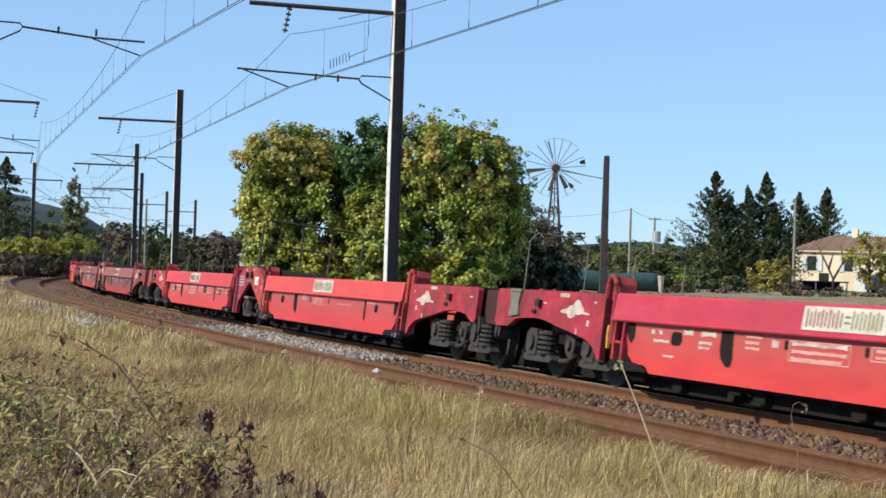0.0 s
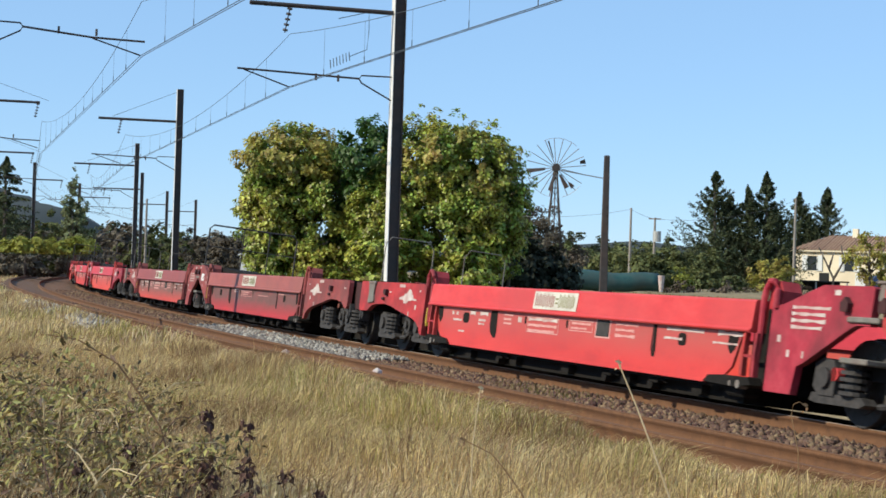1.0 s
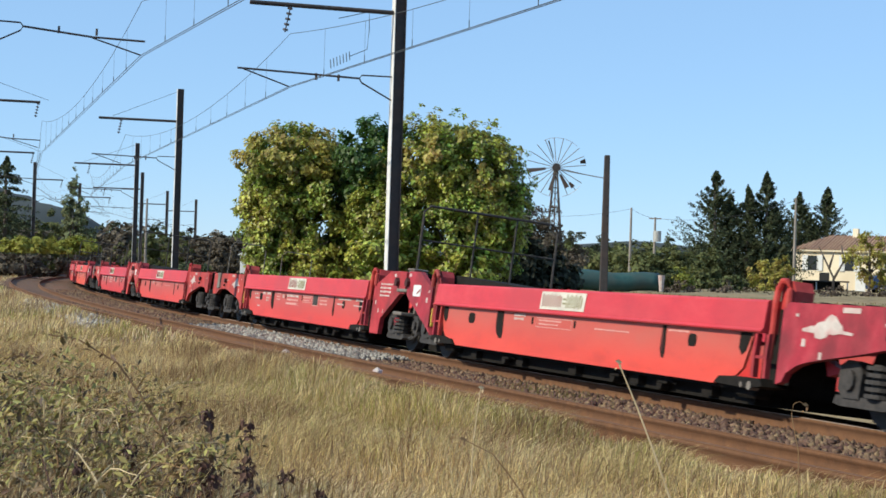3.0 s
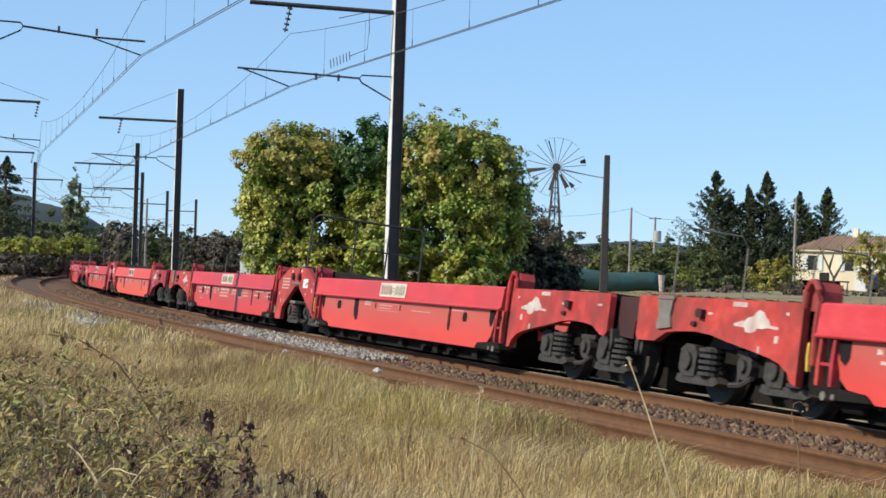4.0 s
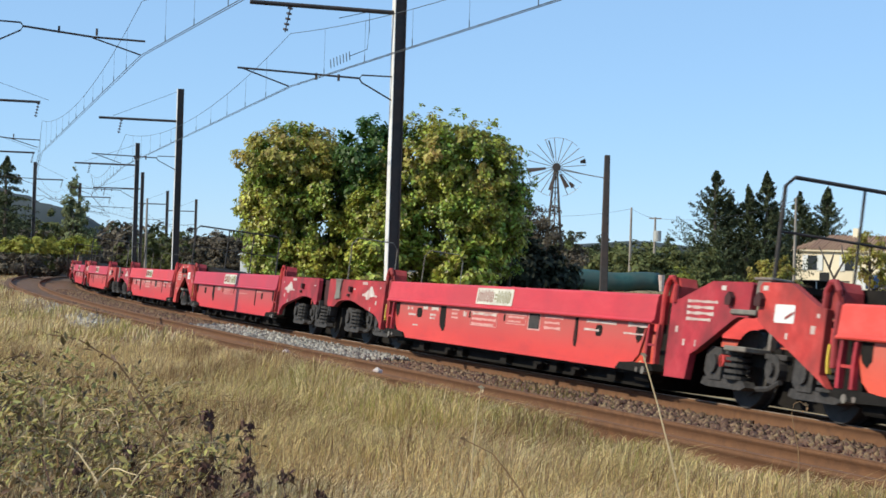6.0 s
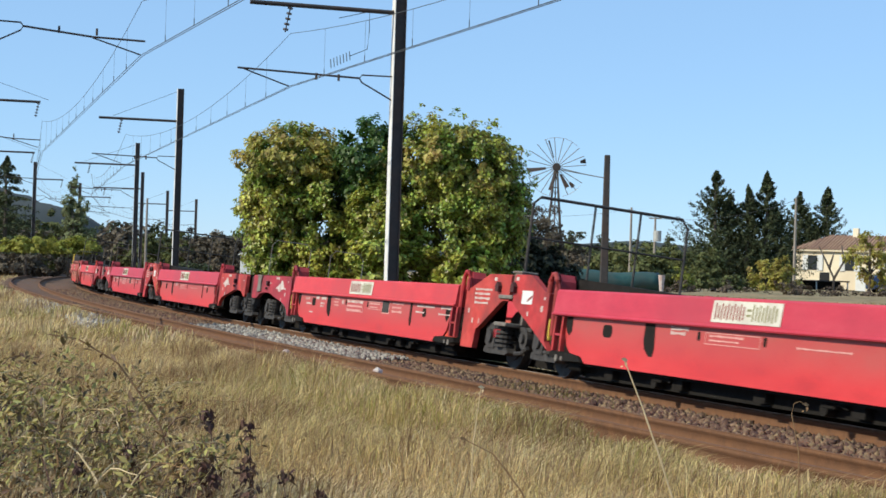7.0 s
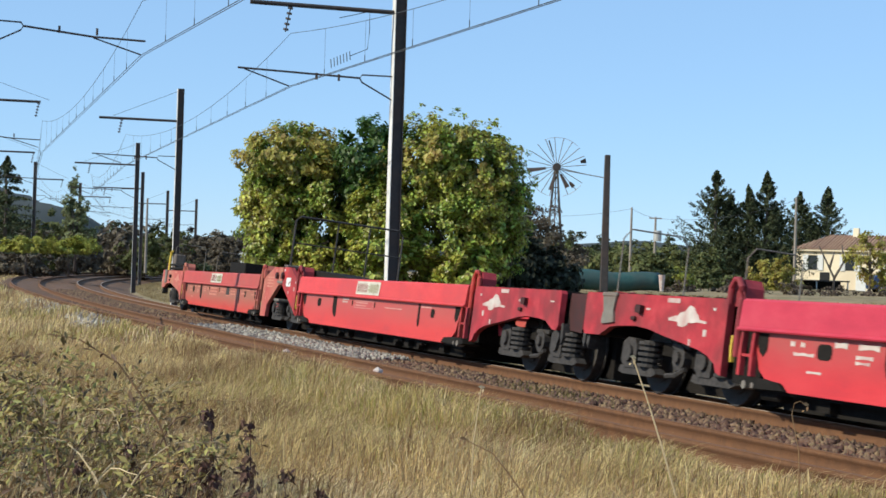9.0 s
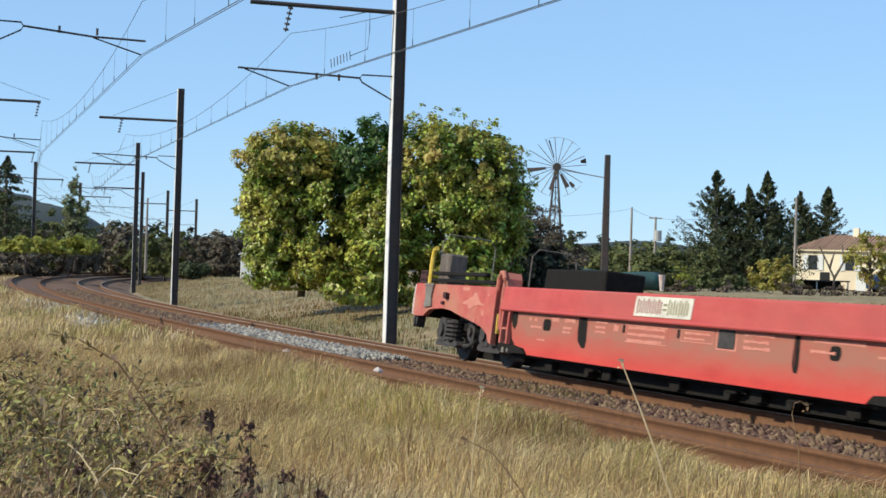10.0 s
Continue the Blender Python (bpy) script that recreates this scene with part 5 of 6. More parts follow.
tube(bm, pts, 0.48, 16, 0.85)
c = part("tarpaulin", bm, TARP, None, smooth=True)
tagged(c, "long heap under a teal green tarpaulin", "covered heap")
bm = B()
tube(bm, [(9.75, 79, 0.9), (9.75, 79, 1.62)], 0.08, 10, 2.0)
tagged(part("planter", bm, WHITE_PAINT), "white flared planter standing on the ground", "planter")


def conifer(x, y, z, h, r, seed, label, mat=NEEDLE, lift=0.45):
    t = tree(0, label, "conifer", "conifer")
    rng = np.random.default_rng(seed)
    trunk("trunk", [(x, y, z - 0.3), (x, y, z + h * 0.5), (x + rng.normal(0, 0.1), y, z + h * 0.97)], 0.22, t)
    n = int(14000 * (h / 10))
    m = int(230 * h / 9)
    bf = np.sort(rng.random(m) ** 0.9)
    ba = rng.random(m) * 6.283
    bl = r * 1.75 * ((1 - bf) ** 0.95) * (0.5 + 0.75 * rng.random(m)) + 0.05
    k = rng.integers(0, m, n)
    u = rng.random(n) ** 0.6
    jit = (0.07 + 0.18 * (1 - u)) * (0.25 + 0.75 * (1 - bf[k]))
    cx = x + np.cos(ba[k]) * bl[k] * u + rng.normal(0, 1, n) * jit
    cy = y + np.sin(ba[k]) * bl[k] * u + rng.normal(0, 1, n) * jit
    cz = z + 0.2 + bf[k] * h * 0.98 + (u ** 2) * bl[k] * lift + rng.normal(0, 1, n) * (0.06 + 0.05 * (1 - u))
    nr = np.stack([np.cos(ba[k]) * 0.3, np.sin(ba[k]) * 0.3, 1.0 + 0 * u], 1)
    v, f = leaf_quads(np.stack([cx, cy, cz], 1), nr, 0.21, rng, 0.5, -0.4)
    np_mesh("crown", v, f, mat, t)


for i, (x, y, h, r) in enumerate([(22.9, 150, 9.9, 1.9), (24.4, 152, 8.0, 1.6), (25.6, 150, 8.7, 1.3), (27.2, 150, 9.9, 1.5), (28.2, 151, 7.0, 1.5), (35.0, 175, 9.6, 1.7), (36.4, 177, 7.6, 1.7), (37.7, 175, 10.2, 1.6)]):
    conifer(x, y, 0.7, h, r * 1.45, 40 + i, "tall dark conifer beside the farmhouse")
conifer(-36.9, 150, 1.2, 8.7, 3.0, 60, "spreading dark cedar on the far bank", lift=-0.05)
conifer(-39.0, 156, 1.2, 6.0, 3.2, 61, "low dark cedar on the far bank", lift=0.0)

t = tree(0, "slender poplar with thin greenish foliage")
branching(t, (-28.9, 140, 0.9), 7.0, 0.9, 33, 10, 0.12)
crown("crown", [(-29.2, 140, 7.0, 0.45, 0.5, 1.6), (-29.4, 140, 5.4, 0.8, 0.7, 1.4), (-28.5, 140, 5.2, 0.75, 0.7, 1.6), (-29.0, 140, 3.6, 1.15, 0.9, 1.8), (-28.2, 140, 3.2, 0.9, 0.8, 1.3)], 7000, 0.17, POPLAR, t, 34, 0.26, 260, fill=0.9)

BUSHES = [  # x, y, z, rx, rz, material, label, seed
    (22.3, 120, 1.8, 1.5, 1.7, LEAF_YELLOW, "rounded yellow-green bush near the farmhouse", 70),
    (19.4, 118, 1.0, 0.9, 1.0, SCRUB_GREEN, "low green bush among dry grass", 71),
    (17.3, 118, 1.2, 1.1, 1.3, SCRUB_GREEN, "low green bush among dry grass", 72),
    (11.6, 100, 2.0, 1.3, 1.1, SCRUB_GREEN, "green bush behind the covered heap", 73),
    (13.6, 104, 1.3, 1.0, 0.9, SCRUB_LIME, "pale green bush behind the covered heap", 74),
    (16.5, 126, 2.2, 1.9, 2.3, SCRUB_GREEN, "olive green tree beyond the field", 75),
    (19.5, 132, 2.2, 1.6, 2.0, SCRUB_GREEN, "olive green tree beyond the field", 76),
    (-27.6, 118, 2.5, 2.6, 0.9, SCRUB_LIME, "yellow-green thicket on the bank", 77),
    (-25.4, 121, 2.4, 2.0, 0.8, SCRUB_LIME, "yellow-green thicket on the bank", 78),
    (-33.0, 155, 3.4, 3.0, 3.2, SCRUB_GREEN, "dark olive tree on the bank", 79),
    (-25.8, 165, 2.6, 2.6, 2.6, SCRUB_GREEN, "olive tree behind the masts", 80),
    (-29.5, 175, 2.4, 2.8, 2.2, SCRUB_GREEN, "olive tree behind the masts", 81),
    (-31.0, 152, 3.0, 1.8, 2.6, SCRUB, "brown leafless thicket on the bank", 82),
    (-20.5, 152, 2.6, 2.2, 2.3, SCRUB, "brown leafless thicket behind the line", 83),
    (-18.0, 150, 2.4, 1.8, 2.0, SCRUB, "brown leafless thicket behind the line", 84),
    (-22.8, 158, 2.2, 1.6, 2.6, SCRUB_GREEN, "olive thicket behind the line", 85),
    (-19.4, 140, 1.1, 1.3, 0.5, NEEDLE, "low dark scrub in the grass", 86),
    (-37.5, 132, 2.6, 3.0, 1.6, SCRUB_GREEN, "dark scrub on the bank", 87),
    (-30.0, 128, 1.0, 3.2, 0.8, SCRUB, "low brown scrub along the bank", 88),
    (6.9, 92, 1.6, 1.3, 1.2, SCRUB, "grey-brown scrub at the wind pump", 89),
]
for x, y, z, rx, rz, mat, label, seed in BUSHES:
    t = tree(0, label, "bush", "bush")
    r = random.Random(seed)
    blobs = [(x + r.uniform(-0.5, 0.5) * rx, y + r.uniform(-0.3, 0.3), 0.6 + (z - 0.6) * r.uniform(0.45, 1.0), rx * r.uniform(0.55, 0.85), rx * 0.6, rz * r.uniform(0.7, 1.0)) for _ in range(5)]
    trunk("stem", [(x, y, 0.4), (x, y, z)], 0.08, t)
    crown("foliage", blobs, int(2600 + 1500 * rx), 0.2, mat, t, seed, 0.34, 110, floor=1.95 if mat is SCRUB_LIME and x < 0 else 0.3, fill=0.4)


def far_woods(name, x0, x1, y, h0, h1, mat, label, seed, count):
    """A distant belt of trees."""
    r = random.Random(seed)
    blobs = []
    x = x0
    while x < x1:
        rr = r.uniform(h0, h1)
        blobs.append((x, y + r.uniform(-8, 8), rr * 0.6 + 0.8, rr * r.uniform(0.8, 1.3), rr * 0.8, rr * r.uniform(0.6, 0.95)))
        x += rr * r.uniform(0.3, 0.6)
    ob = crown(name, blobs, count, 0.5, mat, None, seed, 0.8, len(blobs) * 22, fill=0.5)
    tagged(ob, label, "woods", kind="stuff")


far_woods("far_woods", -75, -4, 235, 2.9, 4.3, WOODS, "distant belt of dark green trees", 91, 42000)
far_woods("far_woods", 5, 75, 260, 3.8, 5.3, WOODS, "distant belt of dark green trees", 92, 40000)
far_woods("far_thicket", -45, -8, 185, 1.8, 3.0, SCRUB, "distant brown thicket", 93, 22000)
far_woods("far_thicket", 4, 24, 200, 2.4, 3.4, SCRUB_GREEN, "distant olive thicket", 94, 9000)

# brown scrub on the bank; its dark colour also carries the bank's shadow
blobs = []
rr_ = random.Random(77)
for s_ in np.arange(62, 165, 2.2):
    p = line(float(s_), 8.2 + rr_.uniform(-1.0, 2.6))
    blobs.append((p.x, p.y, 0.6 + rr_.uniform(0, 0.6), 1.5, 1.5, rr_.uniform(0.6, 1.1)))
tagged(crown("undergrowth", blobs, 16000, 0.2, SCRUB_DARK, None, 78, 0.35, 700, floor=0.0), "brown undergrowth along the bend of the line, darkened for the bank's shadow", "undergrowth", kind="stuff")
blobs = [(8 + 0.9 * q + rr_.uniform(-0.4, 0.4), 92 + rr_.uniform(-4, 6), 0.75 + rr_.uniform(-0.1, 0.25), 0.8, 0.8, rr_.uniform(0.25, 0.55)) for q in range(26)]
tagged(crown("undergrowth", blobs, 9000, 0.13, SCRUB_DARK, None, 79, 0.25, 300, floor=0.3), "low brown brushwood along the field edge", "undergrowth", kind="stuff")


def hill(name, x, y, w, d, h, seed):
    n = 40
    bmh = B()
    rows = []
    for i in range(n + 1):
        row = []
        for j in range(9):
            u, v = i / n, j / 8
            z = h * math.sin(math.pi * u) ** 0.8 * math.sin(math.pi * v) * (0.8 + 0.35 * noise.noise(Vector((u * 5, v * 3, seed)))) + 2.0 * noise.noise(Vector((u * 30, v * 9, seed)))
            row.append(bmh.verts.new((x + (u - 0.5) * w, y + (v - 0.5) * d, max(-2, z) - 0.5)))
        rows.append(row)
    for a, b in zip(rows, rows[1:]):
        for j in range(8):
            bmh.faces.new((a[j], b[j], b[j + 1], a[j + 1]))
    ob = part(name, bmh, HILL, None, smooth=True)
    tagged(ob, "hazy wooded hill on the horizon", "hill", kind="structure")


hill("hill_1", -262, 900, 224, 260, 60, 3)
hill("hill_2", -140, 1300, 500, 300, 27, 5)
hill("hill_3", 150, 1900, 900, 400, 50, 7)

# ---- farmhouse ----
def farmhouse():
    h = new("farmhouse")
    tagged(h, "cream rendered two-storey farmhouse with a terracotta roof", "house")
    h.matrix_basis = pose(31.9, 161, 0.6, 0, 0, -30)
    part("wall", box(B(), 0, 13, 0, 8, -0.4, 4.0), HOUSE_WALL, h)
    bmr = B()
    v = [bmr.verts.new(p) for p in ((-0.35, -0.35, 3.95), (13.35, -0.35, 3.95), (13.35, 8.35, 3.95), (-0.35, 8.35, 3.95), (2.0, 4, 5.35), (11, 4, 5.35))]
    for q in ((0, 1, 5, 4), (1, 2, 5), (2, 3, 4, 5), (3, 0, 4), (3, 2, 1, 0)):
        bmr.faces.new([v[i] for i in q])
    roof = part("roof", bmr, ROOF, h, "faded terracotta tile roof")
    for i in range(44):
        x = -0.2 + i * 0.305
        k0 = min(1.0, max(0.08, (x + 0.35) / 2.35), max(0.08, (13.35 - x) / 2.35))
        part("roof_rib", tube(B(), [(x, -0.36, 3.98), (x, -0.35 + 4.3 * k0, 3.98 + 1.38 * k0)], 0.07, 6), ROOF, roof)
    part("eave", box(B(), -0.3, 13.3, -0.3, -0.02, 3.78, 3.93), HOUSE_WALL, h)
    part("chimney", box(B(), 4.2, 4.7, 3.4, 3.9, 4.8, 6.0), HOUSE_WALL, roof)
    for x in (1.2, 4.6, 8.2, 11.2):
        wd = part("window", box(B(), x, x + 0.85, -0.03, 0.1, 2.1, 3.4), GLASS, h)
        part("frame", box(box(B(), x - 0.06, x, -0.06, 0.05, 2.04, 3.46), x + 0.85, x + 0.91, -0.06, 0.05, 2.04, 3.46), SHUTTER, wd)
        for xx in (x - 0.5, x + 0.95):
            part("shutter", box(B(), xx, xx + 0.42, -0.09, -0.04, 2.05, 3.45), SHUTTER, wd, "white wooden shutter")
    part("door", box(B(), 2.3, 3.2, -0.04, 0.1, -0.2, 1.9), DARK_INSIDE, h)
    part("door", box(B(), 5.6, 6.5, -0.05, 0.1, -0.2, 1.9), SHUTTER, h, "white door")


farmhouse()


def porch():
    p = new("porch")
    tagged(p, "dark lean-to porch roof on thin posts before the farmhouse", "porch")
    p.matrix_basis = pose(30.9, 155.5, 0.6)
    bmp = B()
    box(bmp, 0, 4.4, -1.4, 1.4, 1.05, 1.17, 0.02)
    part("roof", bmp, MAST, p)
    for x in (0.15, 1.5, 3.0, 4.2):
        part("post", box(B(), x, x + 0.1, -1.3, -1.2, -0.4, 1.05), SHUTTER, p)
    part("back", box(B(), 0.2, 4.2, 1.3, 1.4, -0.4, 1.05), DARK_INSIDE, p)


porch()


def car():
    c = new("car")
    tagged(c, "dark blue estate car parked by the farmhouse", "car")
    c.matrix_basis = pose(35.6, 140, 0.85)
    bmc = B()
    plate(bmc, [(-2.1, 0.3), (2.1, 0.3), (2.15, 0.75), (1.2, 0.9), (0.6, 1.4), (-1.6, 1.42), (-2.05, 0.9)], -0.85, 0.85)
    bmesh.ops.bevel(bmc, geom=list(bmc.edges), offset=0.06, segments=2, affect="EDGES")
    part("body", bmc, BLUE_CAR, c)
    part("side_window", plate(B(), [(-1.5, 0.95), (0.95, 0.95), (0.5, 1.32), (-1.45, 1.34)], -0.865, -0.85), GLASS, c)
    for x in (-1.3, 1.3):
        for y in (-0.8, 0.8):
            wh = part("wheel", disc(B(), (x, y, 0.3), (0, 1, 0), 0.31, 0.1, 18), DARK_METAL, c)
            part("rim", disc(B(), (x, y * 1.02, 0.3), (0, 1, 0), 0.18, 0.1, 14), LIGHT_STEEL, wh)


car()
t = tree(0, "small autumn tree with yellow leaves before the farmhouse")
branching(t, (31.2, 130, 0.7), 4.6, 1.6, 51, 8, 0.13)
crown("crown", [(31.0, 130, 3.6, 1.5, 1.2, 1.7), (32.0, 130, 2.6, 1.3, 1.2, 1.5)], 3000, 0.2, LEAF_YELLOW, t, 52, 0.4, 60)
t = tree(0, "bare forked tree before the farmhouse wall")
for pts in ([(33.0, 150, 0.3), (33.0, 150, 2.0), (32.2, 150, 3.6), (31.7, 150, 4.6)], [(33.0, 150, 1.9), (33.7, 150, 3.2), (34.6, 150, 4.4)], [(32.6, 150, 2.8), (33.0, 150, 4.2)], [(33.8, 150, 3.3), (33.6, 150, 4.8)]):
    trunk("limb", pts, 0.12, t, taper=0.35)


def utility_pole(x, y, z0, z1, box_on=False, arm=False):
    p = new("utility_pole")
    tagged(p, "pale utility pole with a transformer" if box_on else "thin weathered utility pole", "utility pole", "utility poles")
    p.matrix_basis = pose(x, y, z0)
    part("pole", tube(B(), [(0, 0, -0.3), (0, 0, z1 - z0)], 0.13, 8, 0.6), WOOD_POLE, p)
    if arm:
        part("cross_arm", box(B(), -0.5, 0.5, -0.05, 0.05, z1 - z0 - 0.15, z1 - z0 - 0.05), WOOD_POLE, p)
    if box_on:
        part("transformer", disc(B(), (0.15, -0.3, z1 - z0 - 1.5), (0, 0, 1), 0.32, 0.42, 14), LIGHT_STEEL, p)


utility_pole(14.75, 140, 0.9, 7.0)
utility_pole(-25.0, 150, 0.9, 6.9)
utility_pole(16.65, 140, 0.9, 6.3, True, True)
utility_pole(25.7, 130, 0.7, 7.7)
wl = new("service_wire")
tagged(wl, "thin service wires between the utility poles", "wire")
for a, b, dz in (((14.75, 140, 6.9), (16.65, 140, 6.2), 0.1), ((16.65, 140, 6.2), (25.7, 130, 7.5), 0.6), ((5.6, 150, 6.6), (14.75, 140, 6.9), 0.4)):
    bm = B()
    a, b = Vector(a), Vector(b)
    tube(bm, [a.lerp(b, f / 8) - Vector((0, 0, dz * 4 * (f / 8) * (1 - f / 8))) for f in range(9)], 0.011, 4)
    part("wire", bm, WIRE, wl)
# trackside posts far off
for x, y, z in ((-36.3, 190, 1.3), (-35.2, 190, 1.3)):
    bm = B()
    box(bm, x - 0.3, x + 0.3, y - 0.3, y + 0.3, 0.4, z, 0.05)
    tagged(part("trackside_cabinet", bm, SHUTTER), "small pale trackside cabinet beside the rails", "trackside cabinet")
bm = B()
box(bm, -13.6, -12.6, 120, 122, 0.6, 2.2, 0.03)
plate(bm, [(-13.8, 2.2), (-12.4, 2.2), (-13.1, 2.6)], 119.9, 122.1)
tagged(part("shed", bm, SHUTTER), "small white shed behind the leafy tree", "shed")


# ---- grass and weeds in the foreground ----
def blades(name, x, y, h, lean, width, mat, label, seed, z0=None):
    """Grass blades: two-segment tapering strips."""
    rng = np.random.default_rng(seed)
    n = len(x)
    if z0 is None:
        o = to_line(x, y)[1]
        z0 = np.maximum(ground_z(x, y), np.where((o > -3.5) & (o < 6.3), ballast_top(o), -9)) - 0.03
    z = z0
    a = rng.random(n) * 6.283
    wind = np.array([0.45, -0.1])
    dx = np.cos(a) * lean * rng.random(n) + wind[0] * lean * 0.6
    dy = np.sin(a) * lean * rng.random(n) + wind[1] * lean
    b = rng.random(n) * 3.14
    wx, wy = np.cos(b) * width / 2, np.sin(b) * width / 2 * 0.4
    k = 0.55 + 0.15 * rng.random(n)
    v = np.stack([
        np.stack([x - wx, y - wy, z], 1), np.stack([x + wx, y + wy, z], 1),
        np.stack([x + dx * 0.35 * h - wx * 0.7, y + dy * 0.35 * h - wy * 0.7, z + h * k], 1), np.stack([x + dx * 0.35 * h + wx * 0.7, y + dy * 0.35 * h + wy * 0.7, z + h * k], 1),
        np.stack([x + dx * h, y + dy * h, z + h * (1 - 0.25 * lean)], 1)], 1).reshape(-1, 3)
    i = np.arange(n)[:, None] * 5
    f = np.concatenate([i + [0, 1, 3], i + [0, 3, 2], i + [2, 3, 4]], 0)
    ob = np_mesh(name, v, f, mat)
    tagged(ob, label, "grass", kind="stuff")
    return ob


def field(n, seed, d0, d1, power=1.0, a0=-16.0, a1=16.0):
    """Points of the near meadow between the eye and the shoulder of the rusty track."""
    rng = np.random.default_rng(seed)
    d = d0 + (d1 - d0) * rng.random(n) ** power
    a = np.radians(a0 + (a1 - a0) * rng.random(n))
    x, y = d * np.sin(a), d * np.cos(a)
    s, o = to_line(x, y)
    keep = o > 4.86 + 0.14 * np.sin(s * 1.7) * np.sin(s * 0.6)
    return x[keep], y[keep], s[keep], o[keep], d[keep]


def patch(x, y, f=1.0, ph=0.0):
    return 0.5 + 0.25 * np.sin(x * 1.1 * f + 1.7 * np.sin(y * 0.6 * f + ph)) + 0.25 * np.sin(y * 0.8 * f + 2.1 * np.sin(x * 0.7 * f) + ph)


for layer, (n, d0, d1, wd, pw) in enumerate(((330000, 7.0, 26.0, 0.0068, 0.9), (130000, 24.0, 62.0, 0.017, 0.9), (40000, 58.0, 130.0, 0.035, 1.0))):
    x, y, s, o, d = field(n, 100 + layer, d0, d1, pw)
    rng = np.random.default_rng(200 + layer)
    tall = np.clip((o - 4.2) / 1.4, 0.45, 1)
    pt = patch(x, y)
    tuft = patch(x, y, 2.7, 1.0)
    h = (0.15 + 0.24 * rng.random(len(x)) + 0.12 * pt) * tall * (0.65 + 0.8 * tuft)
    roll = rng.random(len(x))
    # green by the rails and in the hollows, brown and bleached patches elsewhere
    g_share = np.clip(0.9 * (patch(x, y, 0.55, 2.0) - 0.6) + 0.08 * np.clip((7.5 - o) / 2, 0, 1), 0.03, 0.45)
    b_share = np.clip(1.5 * (patch(x, y, 1.5, 4.0) - 0.52), 0.05, 0.6)
    p_share = np.clip(1.6 * (patch(x, y, 0.8, 3.0) - 0.35), 0.05, 0.75)
    green = roll < g_share
    rest = rng.random(len(x))
    brown = ~green & (rest < b_share)
    pale = ~green & ~brown & (rng.random(len(x)) < p_share)
    dry = ~green & ~brown & ~pale
    blades("brown_grass", x[brown], y[brown], h[brown] * 1.1, 0.8, wd, GRASS_BROWN, "brown withered grass stems in the meadow", 320 + layer)
    blades("dry_grass", x[dry], y[dry], h[dry], 1.0, wd, GRASS, "matted dry yellow meadow grass", 300 + layer)
    blades("pale_grass", x[pale], y[pale], h[pale] * 0.9, 1.15, wd, STRAW, "bleached pale grass in the meadow", 340 + layer)
    blades("green_grass", x[green], y[green], h[green] * 0.95, 0.7, wd, GRASS_GREEN, "green grass among the dry meadow", 310 + layer)
# dry stems standing among the brambles
for seed, mat, n, hh, label in ((41, GRASS_BROWN, 7000, 0.5, "dense brown dry stems among the brambles"), (42, STRAW, 3500, 0.55, "pale dry stems among the brambles"), (43, WEED, 9000, 0.34, "dark dead stems low among the brambles")):
    x, y, s, o, d = field(n, seed, 7.5, 14.0, 1.0, -16.0, -4.5)
    rng = np.random.default_rng(seed)
    k = rng.random(len(x)) < np.clip((np.degrees(-np.arctan2(x, y)) - 4.5) / 5.0 + 0.3 * (patch(x, y, 2.0, 1.0) - 0.5), 0.0, 1)
    x, y = x[k], y[k]
    blades("dry_stems", x, y, hh * (0.5 + 0.8 * rng.random(len(x))), 0.9, 0.009, mat, label, 330 + seed)
# seed heads over the meadow
x, y, s, o, d = field(2600, 51, 8.0, 30.0)
k = o > 6.2
x, y = x[k], y[k]
rng = np.random.default_rng(52)
blades("seed_stems", x, y, 0.5 + 0.28 * rng.random(len(x)), 0.8, 0.005, GRASS, "tall pale seed stems over the meadow", 53)
# grass on the far side of the line
rng = np.random.default_rng(8)
n = 60000
s = 8 + 150 * rng.random(n)
o = -3.0 - 20 * rng.random(n) ** 1.3
x, y = np.interp(s, LINE_S, LINE_X), np.interp(s, LINE_S, LINE_Y)
th = HEAD - (K0 * s + K1 * s * s / 2)
x, y = x - o * np.cos(th), y - o * np.sin(th)
g = rng.random(n) < np.clip(1.05 - s / 75, 0.2, 0.85)
h = (0.08 + 0.18 * rng.random(n)) * np.where(o < -9, 0.5, 1.0)
near_s = (s < 48) & (rng.random(n) < 0.93)
blades("verge_grass", x[~near_s], y[~near_s], h[~near_s], 0.5, 0.03, VERGE_DRY, "dry beige grass on the verge behind the rails", 401)
blades("verge_grass", x[near_s & g], y[near_s & g], h[near_s & g], 0.5, 0.03, VERGE, "dull brown-green grass on the verge behind the rails", 402)
k = near_s & ~g
blades("verge_grass", x[k], y[k], h[k], 0.5, 0.03, GRASS_BROWN, "brown grass on the verge behind the rails", 404)
# tufts between the tracks
rng = np.random.default_rng(9)
n = 450
s, o = 0.0 + rng.normal(0, 0.9, n), 1.75 + rng.normal(0, 0.22, n)
px, py = np.interp(s, LINE_S, LINE_X), np.interp(s, LINE_S, LINE_Y)
th = HEAD - (K0 * s + K1 * s * s / 2)
blades("track_weeds", px - o * np.cos(th), py - o * np.sin(th), 0.05 + 0.12 * rng.random(n), 0.5, 0.008, VERGE, "low green weeds between the tracks", 403, z0=ballast_top(o) - 0.02)
